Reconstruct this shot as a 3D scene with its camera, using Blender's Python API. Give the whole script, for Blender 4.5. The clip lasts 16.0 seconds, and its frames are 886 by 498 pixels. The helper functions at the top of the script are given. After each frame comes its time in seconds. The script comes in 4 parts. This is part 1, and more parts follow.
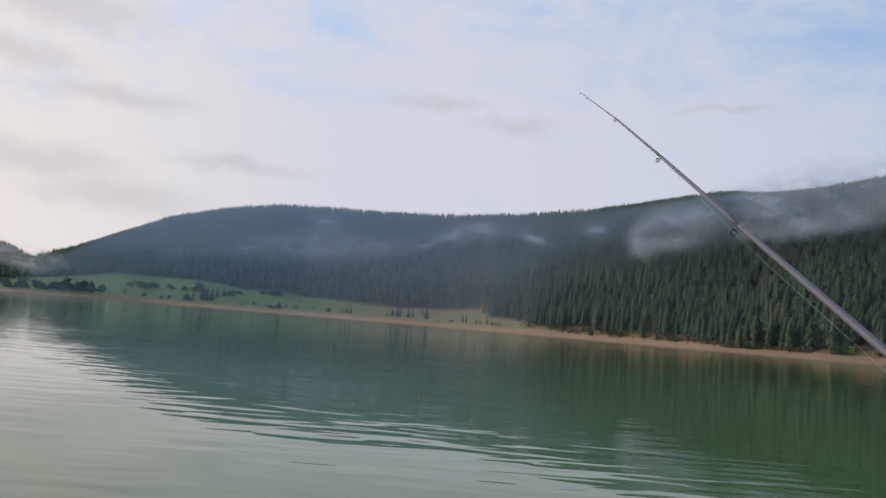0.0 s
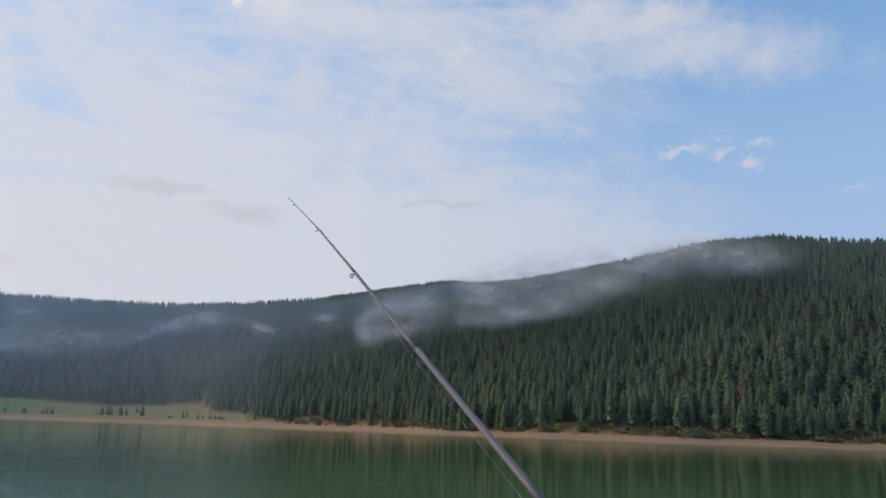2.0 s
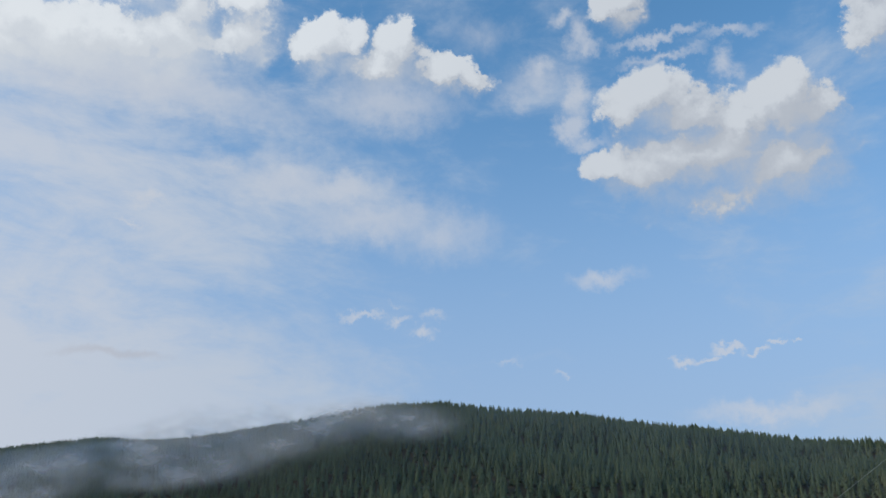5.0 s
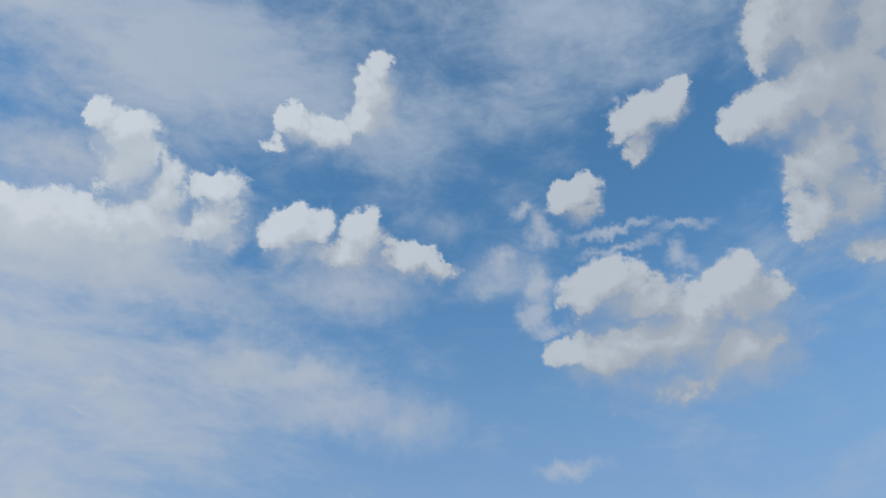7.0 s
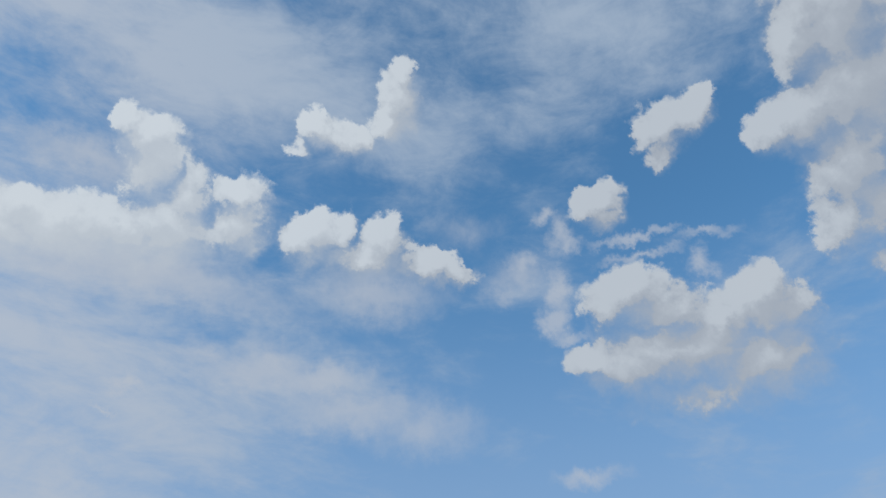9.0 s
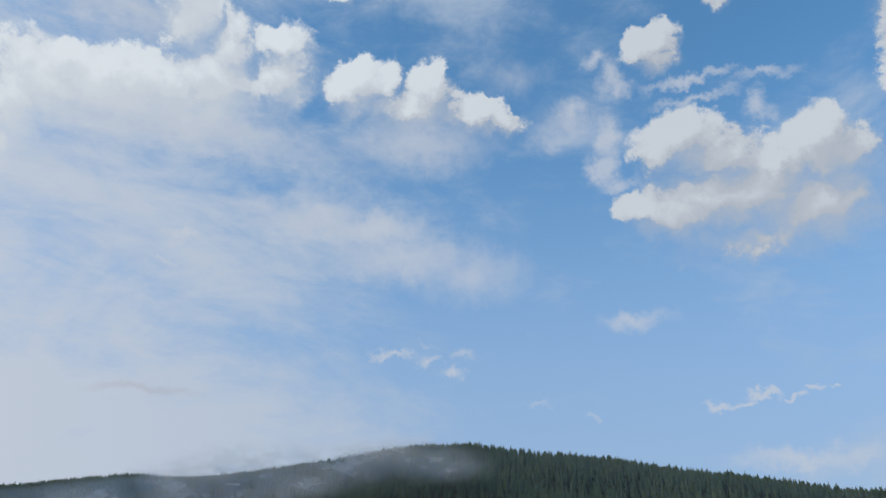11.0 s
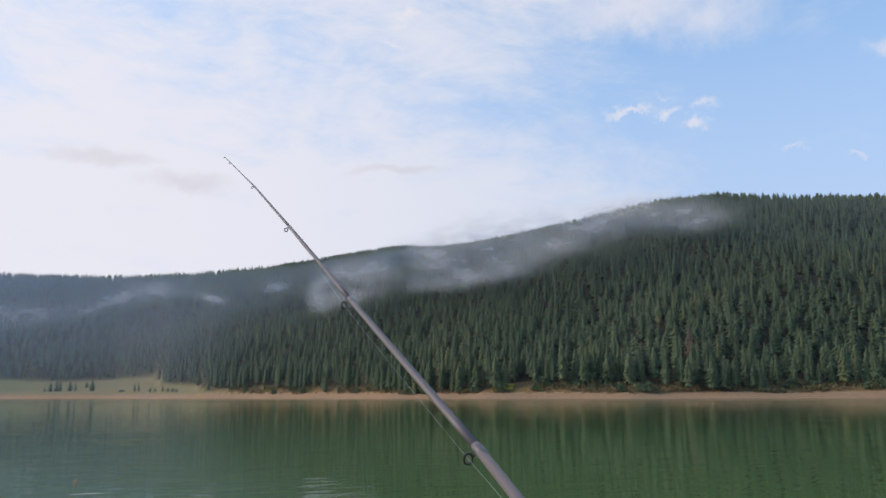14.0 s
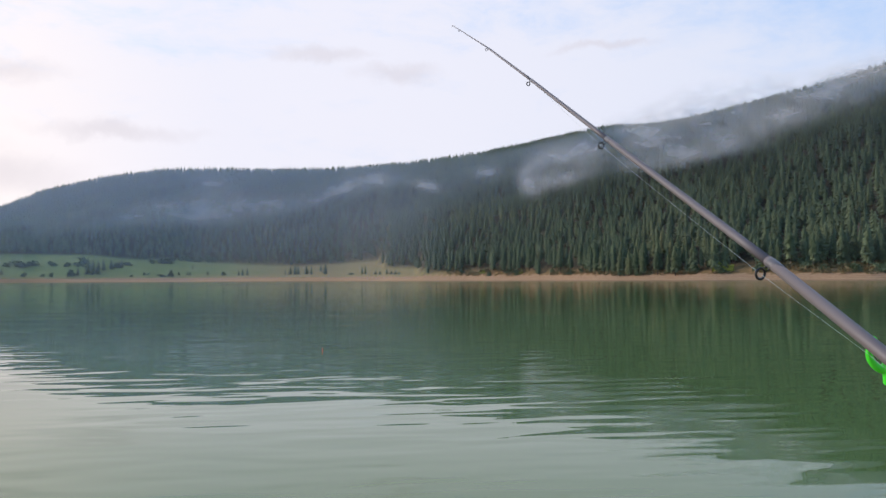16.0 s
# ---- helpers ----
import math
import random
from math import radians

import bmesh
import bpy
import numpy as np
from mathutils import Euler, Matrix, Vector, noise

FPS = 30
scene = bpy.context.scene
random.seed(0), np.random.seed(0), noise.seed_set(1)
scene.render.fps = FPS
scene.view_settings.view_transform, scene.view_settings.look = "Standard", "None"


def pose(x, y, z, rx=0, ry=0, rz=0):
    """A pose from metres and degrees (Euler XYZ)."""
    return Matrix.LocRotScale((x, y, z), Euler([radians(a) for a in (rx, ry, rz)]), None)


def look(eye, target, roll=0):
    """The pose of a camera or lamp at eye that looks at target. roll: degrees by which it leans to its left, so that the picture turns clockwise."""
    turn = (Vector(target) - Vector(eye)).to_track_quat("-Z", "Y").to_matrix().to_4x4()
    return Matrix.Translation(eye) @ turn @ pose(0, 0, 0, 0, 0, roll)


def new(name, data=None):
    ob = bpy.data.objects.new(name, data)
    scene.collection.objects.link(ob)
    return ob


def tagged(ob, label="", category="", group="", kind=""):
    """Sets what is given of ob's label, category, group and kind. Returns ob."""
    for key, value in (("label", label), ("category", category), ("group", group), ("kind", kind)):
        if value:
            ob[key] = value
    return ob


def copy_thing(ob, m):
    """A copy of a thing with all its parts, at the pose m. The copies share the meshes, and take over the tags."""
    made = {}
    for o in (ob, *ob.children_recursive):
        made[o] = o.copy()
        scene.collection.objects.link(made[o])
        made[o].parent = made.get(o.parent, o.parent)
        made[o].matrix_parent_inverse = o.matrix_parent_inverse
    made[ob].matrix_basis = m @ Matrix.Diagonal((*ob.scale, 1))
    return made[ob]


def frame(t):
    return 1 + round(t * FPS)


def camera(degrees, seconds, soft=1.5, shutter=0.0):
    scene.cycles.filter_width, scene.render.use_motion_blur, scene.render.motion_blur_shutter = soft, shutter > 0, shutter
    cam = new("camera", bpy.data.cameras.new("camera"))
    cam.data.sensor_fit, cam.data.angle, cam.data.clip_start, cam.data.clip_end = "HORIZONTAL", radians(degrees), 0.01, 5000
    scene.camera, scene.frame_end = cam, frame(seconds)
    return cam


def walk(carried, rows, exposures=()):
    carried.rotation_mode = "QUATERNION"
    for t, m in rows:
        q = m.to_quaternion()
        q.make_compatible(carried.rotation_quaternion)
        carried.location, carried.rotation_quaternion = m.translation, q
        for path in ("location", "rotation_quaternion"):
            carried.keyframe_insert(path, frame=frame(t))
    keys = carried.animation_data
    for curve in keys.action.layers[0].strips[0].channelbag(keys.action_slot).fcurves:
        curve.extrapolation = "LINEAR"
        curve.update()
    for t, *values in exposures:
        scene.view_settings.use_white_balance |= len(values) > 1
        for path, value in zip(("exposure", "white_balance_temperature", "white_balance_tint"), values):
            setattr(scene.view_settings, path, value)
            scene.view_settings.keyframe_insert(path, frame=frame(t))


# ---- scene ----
cam = camera(57.25, 16.0)
PATH = [
    (0.0, pose(-0.099, -0.031, 1.445, 95.42, -4.74, 0.01)),
    (0.5, pose(-0.084, -0.027, 1.456, 95.84, -4.43, -4.15)),
    (1.0, pose(-0.058, -0.031, 1.490, 97.70, -3.17, -8.42)),
    (1.5, pose(-0.031, -0.042, 1.515, 100.41, -2.40, -13.52)),
    (2.0, pose(-0.006, -0.041, 1.533, 102.74, -1.90, -18.78)),
    (2.5, pose(0.015, -0.058, 1.551, 104.72, -1.37, -23.11)),
    (3.0, pose(0.034, -0.080, 1.569, 106.83, -0.93, -26.95)),
    (3.5, pose(0.056, -0.093, 1.580, 109.08, -0.08, -31.47)),
    (6.0, pose(0.071, -0.083, 1.570, 119.03, 1.71, -43.94)),
    (6.5, pose(0.074, -0.081, 1.568, 123.31, 2.07, -43.81)),
    (7.0, pose(0.077, -0.079, 1.566, 127.13, 1.89, -43.38)),
    (7.5, pose(0.081, -0.077, 1.564, 129.09, 1.40, -43.10)),
    (8.0, pose(0.084, -0.076, 1.562, 129.81, 1.21, -42.97)),
    (10.5, pose(0.099, -0.066, 1.553, 119.64, -0.72, -40.35)),
    (11.0, pose(0.102, -0.064, 1.551, 116.88, -0.53, -39.32)),
    (11.5, pose(0.105, -0.062, 1.549, 113.42, -0.22, -38.14)),
    (12.0, pose(0.108, -0.060, 1.547, 109.42, 0.27, -36.80)),
    (12.5, pose(0.111, -0.058, 1.545, 106.43, 0.65, -34.80)),
    (13.0, pose(0.095, -0.053, 1.531, 104.51, 0.56, -31.40)),
    (13.5, pose(0.075, -0.039, 1.520, 102.68, 0.37, -26.47)),
    (14.0, pose(0.050, -0.020, 1.499, 100.30, 0.14, -21.85)),
    (14.5, pose(0.023, -0.010, 1.476, 97.75, 0.30, -17.90)),
    (15.0, pose(0.000, 0.000, 1.450, 95.66, 0.59, -14.29)),
    (15.5, pose(-0.025, 0.001, 1.428, 93.50, 0.46, -10.51)),
    (16.0, pose(-0.051, 0.002, 1.407, 92.13, 0.32, -7.02)),
]
EXPOSURES = [(0.0, 0.2, 6350, 12), (3.5, 0.14, 6400, 11), (6.0, -0.08, 5900, 6), (7.5, -0.25, 5880, 6), (8.2, -0.24, 5880, 6), (10.5, -0.05, 5950, 6), (11.5, 0.05, 6100, 9), (12.5, 0.16, 6250, 12), (13.2, 0.34, 6450, 13), (14.5, 0.54, 6600, 14), (16.0, 0.6, 6500, 15)]
SKY_TINT = (1.22, 1.9, 2.05)
SUN_POWER = 1.7
WATER_A, WATER_B = (0.082, 0.148, 0.042), (0.102, 0.178, 0.055)
RIPPLE = 0.0105
HAZE = 1.0
walk(cam, PATH, exposures=EXPOSURES)

# ---- world: clear blue sky, high veil in the east, fair-weather clouds ----
SUN_AZ, SUN_EL = -62.0, 24.0


def heading(az, el):
    a, e = radians(az), radians(el)
    return Vector((math.sin(a) * math.cos(e), math.cos(a) * math.cos(e), math.sin(e)))


def node(tree, kind, inputs=(), **props):
    n = tree.nodes.new(kind)
    if "operation" in props:
        n.operation = props["operation"]
    if "use_clamp" in props:
        n.use_clamp = props["use_clamp"]
    if "vector_type" in props:
        n.vector_type = props["vector_type"]
    if "data_type" in props:
        n.data_type = props["data_type"]
    if "feature" in props:
        n.feature = props["feature"]
    if "node_tree" in props:
        n.node_tree = props["node_tree"]
    if "attribute_name" in props:
        n.attribute_name = props["attribute_name"]
    for slot, value in dict(inputs).items():
        if isinstance(value, bpy.types.NodeSocket):
            tree.links.new(value, n.inputs[slot])
        else:
            n.inputs[slot].default_value = value
    return n


def math_node(tree, op, a, b=0.0, c=0.0, clamp=False):
    return node(tree, "ShaderNodeMath", {0: a, 1: b, 2: c}, operation=op, use_clamp=clamp).outputs[0]


def vec_node(tree, op, a, b=(0, 0, 0)):
    n = node(tree, "ShaderNodeVectorMath", {0: a, 1: b}, operation=op)
    return n.outputs["Value"] if op in ("LENGTH", "DOT_PRODUCT") else n.outputs["Vector"]


def remap(tree, value, lo, hi, to_lo=0.0, to_hi=1.0, smooth=False):
    n = node(tree, "ShaderNodeMapRange", {0: value, 1: lo, 2: hi, 3: to_lo, 4: to_hi})
    n.interpolation_type = "SMOOTHSTEP" if smooth else "LINEAR"
    return n.outputs[0]


def mix_colour(tree, fac, a, b):
    n = node(tree, "ShaderNodeMix", data_type="RGBA")
    for slot, value in ((n.inputs[0], fac), (n.inputs[6], a), (n.inputs[7], b)):
        if isinstance(value, bpy.types.NodeSocket):
            tree.links.new(value, slot)
        else:
            slot.default_value = value if slot.type == "VALUE" else (*value[:3], 1)
    return n.outputs[2]


def noise_node(tree, vector, scale, detail=4.0, rough=0.55, dist=0.0):
    return node(tree, "ShaderNodeTexNoise", {"Vector": vector, "Scale": scale, "Detail": detail, "Roughness": rough, "Distortion": dist})


def puff_fall(tree, way, az, el, wide, high, tilt=0.0):
    """How far the direction `way` lies inside one soft puff: 1 in its middle, 0 at its rim."""
    c = heading(az, el)
    right = Vector((math.cos(radians(az)), -math.sin(radians(az)), 0))
    up = right.cross(c)
    turn = Matrix((right, up, -c)).transposed() @ Matrix.Rotation(radians(tilt), 3, "Z")
    m = node(tree, "ShaderNodeMapping", {"Vector": way, "Location": c, "Rotation": turn.to_euler(), "Scale": (radians(wide), radians(high), 1.0)}, vector_type="TEXTURE")
    return math_node(tree, "SUBTRACT", 1.0, vec_node(tree, "LENGTH", m.outputs[0]))


# heaped clouds: puffs of (bearing, height, half width, half height, density), degrees
CLOUDS = [
    [(10.9, 35.1, 4.80, 2.58, 1), (14.9, 35.7, 5.52, 2.65, 1), (19.4, 36.7, 4.55, 3.22, 1), (17.1, 40.8, 2.72, 3.66, 1), (13.8, 43.1, 1.22, 1.53, 1), (15.7, 42.3, 1.85, 2.32, 1), (20.4, 38.6, 2.16, 3.24, 1), (25.3, 38.0, 2.49, 3.56, 1), (24.3, 39.8, 2.08, 1.52, 1), (7.0, 33.9, 4.09, 3.18, 1)],
    [(31.9, 38.2, 3.10, 2.18, 1), (30.3, 37.4, 1.94, 2.17, 1), (33.8, 38.4, 1.66, 2.08, 1), (37.8, 37.7, 2.20, 2.36, 1), (38.1, 38.8, 1.36, 1.57, 1), (41.2, 36.4, 3.26, 1.47, 1), (35.8, 36.6, 3.92, 1.67, 1), (43.7, 35.7, 2.21, 0.84, 0.85)],
    [(38.6, 47.6, 1.76, 3.15, 1), (39.1, 49.4, 1.14, 1.92, 1), (37.8, 46.3, 1.77, 1.75, 1), (32.6, 44.9, 2.89, 1.74, 1), (30.3, 45.6, 1.53, 1.53, 1), (34.3, 44.9, 1.76, 1.13, 1), (29.3, 43.6, 1.32, 0.82, 0.6)],
    [(63.9, 44.0, 2.44, 2.01, 1), (67.5, 44.9, 1.62, 1.48, 1), (63.3, 42.2, 1.28, 1.42, 1), (62.2, 43.8, 1.19, 1.62, 1), (66.2, 44.4, 1.83, 1.79, 1)],
    [(57.0, 39.7, 2.23, 1.76, 1), (57.8, 38.5, 1.52, 1.14, 1), (55.9, 40.2, 1.23, 1.14, 1)],
    [(58.4, 33.1, 3.66, 2.26, 1), (56.3, 32.3, 2.11, 1.75, 1), (60.8, 31.6, 3.67, 2.13, 1), (67.9, 31.6, 2.90, 2.27, 1), (68.5, 30.1, 3.73, 2.64, 1), (64.9, 30.7, 2.34, 1.79, 1), (62.3, 29.0, 8.03, 3.30, 0.95), (57.8, 28.2, 4.61, 2.11, 0.9), (67.2, 27.4, 4.84, 3.40, 0.9), (54.8, 28.8, 2.21, 1.32, 0.85), (62.7, 25.8, 6.36, 1.46, 0.55)],
    [(81.2, 46.1, 4.92, 5.62, 1), (80.7, 41.5, 5.53, 5.49, 1), (75.8, 41.4, 3.89, 2.51, 1), (73.1, 41.7, 2.16, 1.89, 1), (77.3, 46.0, 2.41, 3.19, 1), (77.7, 37.5, 3.10, 4.31, 1), (75.5, 34.7, 2.23, 2.40, 1), (78.4, 34.7, 2.53, 2.94, 1), (83.3, 38.4, 4.57, 7.65, 1), (74.2, 33.8, 1.75, 0.99, 0.7), (87.1, 44.2, 5.38, 5.86, 1), (78.3, 31.3, 2.10, 1.91, 0.6)],
    [(5.6, 32.4, 2.28, 4.24, 1), (4.3, 29.8, 2.42, 3.56, 0.9)],
]
# soft, thin clouds
SOFT = [
    [(29.2, 28.4, 6.54, 2.50, 0.7), (34.0, 28.3, 4.60, 1.82, 0.85), (35.9, 26.2, 7.66, 2.81, 0.75), (41.2, 25.1, 5.61, 2.75, 0.6), (24.8, 29.0, 3.89, 1.38, 0.5), (11.5, 39.8, 5.94, 2.22, 0.75), (18.6, 33.4, 13.99, 2.55, 0.75), (37.1, 34.3, 6.33, 2.72, 0.75)],
    [(49.7, 35.3, 3.63, 2.09, 0.5), (52.0, 39.3, 1.35, 0.94, 0.75), (53.6, 37.8, 1.24, 2.09, 0.7), (54.2, 37.2, 1.34, 0.94, 0.7), (52.7, 33.8, 1.13, 3.12, 0.7), (52.2, 31.7, 1.54, 1.34, 0.95), (50.1, 36.0, 2.34, 1.36, 0.75), (59.8, 36.8, 3.71, 0.51, 0.8), (65.2, 36.0, 2.85, 0.60, 0.6), (59.7, 35.5, 3.70, 0.51, 0.7), (64.2, 34.1, 1.34, 1.31, 0.75), (45.0, 38.7, 3.68, 1.89, 0.35), (48.2, 34.2, 2.35, 1.15, 0.5), (53.3, 30.6, 2.03, 0.72, 0.6)],
    [(53.5, 21.4, 2.89, 0.91, 0.6), (58.5, 15.4, 1.37, 0.39, 1), (60.1, 15.4, 0.98, 0.29, 0.9), (61.5, 15.8, 1.31, 0.43, 1), (63.1, 15.4, 0.94, 0.24, 0.9), (64.3, 15.9, 0.84, 0.24, 1), (65.8, 15.8, 0.57, 0.19, 0.8), (63.2, 11.7, 6.78, 0.94, 0.65)],
    [(35.5, 19.5, 1.79, 0.42, 0.8), (37.9, 19.0, 1.16, 0.58, 0.8), (39.7, 18.1, 1.26, 0.63, 0.8), (40.6, 19.3, 1.05, 0.53, 0.5), (37.6, 20.3, 0.84, 0.32, 0.5), (19.2, 26.3, 1.36, 0.89, 0.9), (18.3, 24.6, 1.64, 0.35, 0.7), (46.2, 16.3, 1.23, 0.31, 0.4), (50.1, 14.8, 0.70, 0.20, 0.5)],
]
# wide patches where the high veil thickens: bearing, height, half width, half height, amount
VEILS = [(54, 48, 15, 8, 0.45), (16, 49, 18, 6, 0.45), (50, 54, 20, 6, 0.6), (13, 31, 17, 8, 0.22), (24, 25, 14, 6, 0.25), (36, 29, 14, 6, 0.3), (53, 36, 10, 6, 0.45), (76, 32, 12, 8, 0.45), (26, 13, 26, 8, 0.7), (74, 12, 14, 3, 0.5), (30, 47, 22, 7, 0.35), (66, 50, 14, 7, 0.4)]


def cloud_field(clouds, name, wide_bend, fine_bend, billow=0.0):
    """Node group: a direction goes in, the thickness of these clouds comes out."""
    g = bpy.data.node_groups.new(name, "ShaderNodeTree")
    g.interface.new_socket("Way", in_out="INPUT", socket_type="NodeSocketVector")
    g.interface.new_socket("Thickness", in_out="OUTPUT", socket_type="NodeSocketFloat")
    way = g.nodes.new("NodeGroupInput").outputs[0]
    wide = vec_node(g, "SUBTRACT", noise_node(g, way, 9.0, 2.0).outputs["Color"], (0.5, 0.5, 0.5))
    fine = vec_node(g, "SUBTRACT", noise_node(g, way, 40.0, 7.0, 0.66).outputs["Color"], (0.5, 0.5, 0.5))
    bent = vec_node(g, "ADD", way, vec_node(g, "MULTIPLY", wide, (wide_bend,) * 3))
    bent = vec_node(g, "ADD", bent, vec_node(g, "MULTIPLY", fine, (fine_bend,) * 3))
    total = None
    for cloud in clouds:
        # each cloud's way waits for the one before, which keeps the shader small
        where = bent if total is None else vec_node(g, "ADD", bent, node(g, "ShaderNodeCombineXYZ", {0: math_node(g, "MULTIPLY", total, 1e-7)}).outputs[0])
        for az, el, w, h, dense in cloud:
            one = math_node(g, "MULTIPLY", puff_fall(g, where, az, el, w, h), dense)
            total = one if total is None else math_node(g, "SMOOTH_MAX", total, one, 0.12)
    grain = noise_node(g, way, 22.0, 8.0, 0.62).outputs[0]
    total = math_node(g, "ADD", total, math_node(g, "MULTIPLY", math_node(g, "SUBTRACT", grain, 0.5), 0.5))
    if billow:
        lumps = node(g, "ShaderNodeTexVoronoi", {"Vector": bent, "Scale": 42.0, "Smoothness": 0.4}, feature="SMOOTH_F1").outputs["Distance"]
        total = math_node(g, "ADD", total, math_node(g, "MULTIPLY", math_node(g, "SUBTRACT", 0.4, lumps), billow))
    g.links.new(total, g.nodes.new("NodeGroupOutput").inputs[0])
    return g


def make_world():
    world = bpy.data.worlds.new("sky")
    scene.world = world
    world.use_nodes = True
    t = world.node_tree
    t.nodes.clear()
    way = node(t, "ShaderNodeTexCoord").outputs["Generated"]
    sky = node(t, "ShaderNodeTexSky")
    sky.sky_type, sky.sun_disc = "NISHITA", False
    sky.sun_elevation, sky.sun_rotation, sky.altitude = radians(SUN_EL), radians(SUN_AZ), 900.0
    sky.air_density, sky.dust_density, sky.ozone_density = 1.0, 0.6, 1.5
    colour = vec_node(t, "MULTIPLY", sky.outputs[0], SKY_TINT)
    height = node(t, "ShaderNodeSeparateXYZ", {0: way}).outputs[2]
    colour = mix_colour(t, remap(t, height, 0.66, 0.12, 0.0, 0.85, True), colour, (3.4, 4.1, 5.6))
    # high thin veil: dense towards the sunrise, streaky, thinning overhead and to the west
    flat = vec_node(t, "MULTIPLY", way, (1.0, 1.0, 2.6))
    streak = noise_node(t, flat, 2.6, 7.0, 0.62, 0.6).outputs[0]
    small = noise_node(t, flat, 12.0, 8.0, 0.66, 0.4).outputs[0]
    east = remap(t, vec_node(t, "DOT_PRODUCT", way, heading(-32, 8)), 0.22, 0.96, 0.0, 1.0, True)
    low = remap(t, height, 0.42, 0.05, 0.0, 1.0, True)
    veil = math_node(t, "ADD", math_node(t, "MULTIPLY", east, 0.86), math_node(t, "MULTIPLY", low, 0.42))
    veil = math_node(t, "ADD", veil, math_node(t, "MULTIPLY", math_node(t, "SUBTRACT", streak, 0.49), 2.3))
    veil = math_node(t, "ADD", veil, math_node(t, "MULTIPLY", math_node(t, "SUBTRACT", small, 0.5), 1.15))
    for az, el, w, h, amount in VEILS:
        more = remap(t, puff_fall(t, way, az, el, w, h), 0.0, 1.0, 0.0, amount, True)
        veil = math_node(t, "ADD", veil, more)
    veil = remap(t, veil, 0.0, 1.15, 0.04, 0.94, True)
    veil_colour = mix_colour(t, east, (4.5, 5.1, 6.0), (5.85, 5.92, 6.35))
    # warm glow low in the east
    glow = remap(t, vec_node(t, "DOT_PRODUCT", way, heading(-48, 4)), 0.75, 1.0, 0.0, 1.0, True)
    veil_colour = mix_colour(t, math_node(t, "MULTIPLY", glow, 0.75), veil_colour, (8.2, 7.2, 6.2))
    colour = mix_colour(t, veil, colour, veil_colour)
    # grey scraps under the veil
    rough = vec_node(t, "SUBTRACT", noise_node(t, way, 14.0, 6.0, 0.62).outputs["Color"], (0.5, 0.5, 0.5))
    bent = vec_node(t, "ADD", way, vec_node(t, "MULTIPLY", rough, (0.09, 0.09, 0.05)))
    scraps = None
    for az, el, w, h in [(-27, 18.2, 7.0, 1.8), (-28, 8.4, 7.5, 1.5), (-1.9, 15.5, 4.2, 0.7), (3.9, 14.2, 3.4, 0.8), (-23, 6.9, 6.5, 1.6), (18.4, 15.7, 4.2, 0.45), (-23.5, 13.2, 6, 1.0), (-30, 14.8, 5, 1.2), (-15, 9.8, 6, 0.7)]:
        one = puff_fall(t, bent, az, el, w, h)
        scraps = one if scraps is None else math_node(t, "MAXIMUM", scraps, one)
    colour = mix_colour(t, remap(t, scraps, -0.2, 0.9, 0.0, 0.45, True), colour, (4.4, 4.25, 4.5))
    # fair-weather clouds, lit from the upper left
    thin = node(t, "ShaderNodeGroup", {"Way": way}, node_tree=cloud_field(SOFT, "soft_clouds", 0.03, 0.05)).outputs[0]
    colour = mix_colour(t, remap(t, thin, -0.05, 0.75, 0.0, 0.72, True), colour, (5.7, 5.75, 6.1))
    field = cloud_field(CLOUDS, "heaped_clouds", 0.03, 0.044, 0.3)
    here = node(t, "ShaderNodeGroup", {"Way": way}, node_tree=field).outputs[0]
    sunward = vec_node(t, "NORMALIZE", vec_node(t, "ADD", way, vec_node(t, "MULTIPLY", heading(-40, 70), (0.035, 0.035, 0.035))))
    beyond = node(t, "ShaderNodeGroup", {"Way": sunward}, node_tree=field).outputs[0]
    face = math_node(t, "SUBTRACT", here, beyond)
    thick = remap(t, face, -0.2, 0.3, 1.15, 0.26, True)
    cover = remap(t, math_node(t, "DIVIDE", here, thick), -0.14, 0.8, 0.0, 0.95, True)
    lit = math_node(t, "MULTIPLY", remap(t, face, -0.1, 0.6, 0.0, 1.0, True), remap(t, beyond, 0.75, 0.15, 0.3, 1.0, True))
    near_sun = remap(t, vec_node(t, "DOT_PRODUCT", way, heading(-20, 40)), 0.55, 0.95, 0.0, 1.0, True)
    lit = math_node(t, "MULTIPLY", lit, remap(t, near_sun, 0.0, 0.8, 0.55, 1.0))
    shade = mix_colour(t, near_sun, (4.6, 4.7, 5.0), (6.2, 6.3, 6.5))
    cloud_colour = mix_colour(t, lit, shade, (7.5, 7.5, 7.5))
    colour = mix_colour(t, cover, colour, cloud_colour)
    out = node(t, "ShaderNodeBackground", {"Color": colour, "Strength": 0.1})
    t.links.new(out.outputs[0], t.nodes.new("ShaderNodeOutputWorld").inputs[0])


make_world()

sun = new("sun", bpy.data.lights.new("sun", "SUN"))
sun.data.energy, sun.data.angle, sun.data.color = SUN_POWER, radians(22), (1.0, 0.93, 0.84)
sun.matrix_world = look(heading(SUN_AZ, SUN_EL) * 100, (0, 0, 0))


# ---- materials ----
def material(name, colour, rough=0.8, metal=0.0, spec=0.5):
    m = bpy.data.materials.new(name)
    m.use_nodes = True
    t = m.node_tree
    b = t.nodes["Principled BSDF"]
    b.inputs["Base Color"].default_value = (*colour, 1)
    b.inputs["Roughness"].default_value, b.inputs["Metallic"].default_value = rough, metal
    b.inputs["Specular IOR Level"].default_value = spec
    return m, t, b


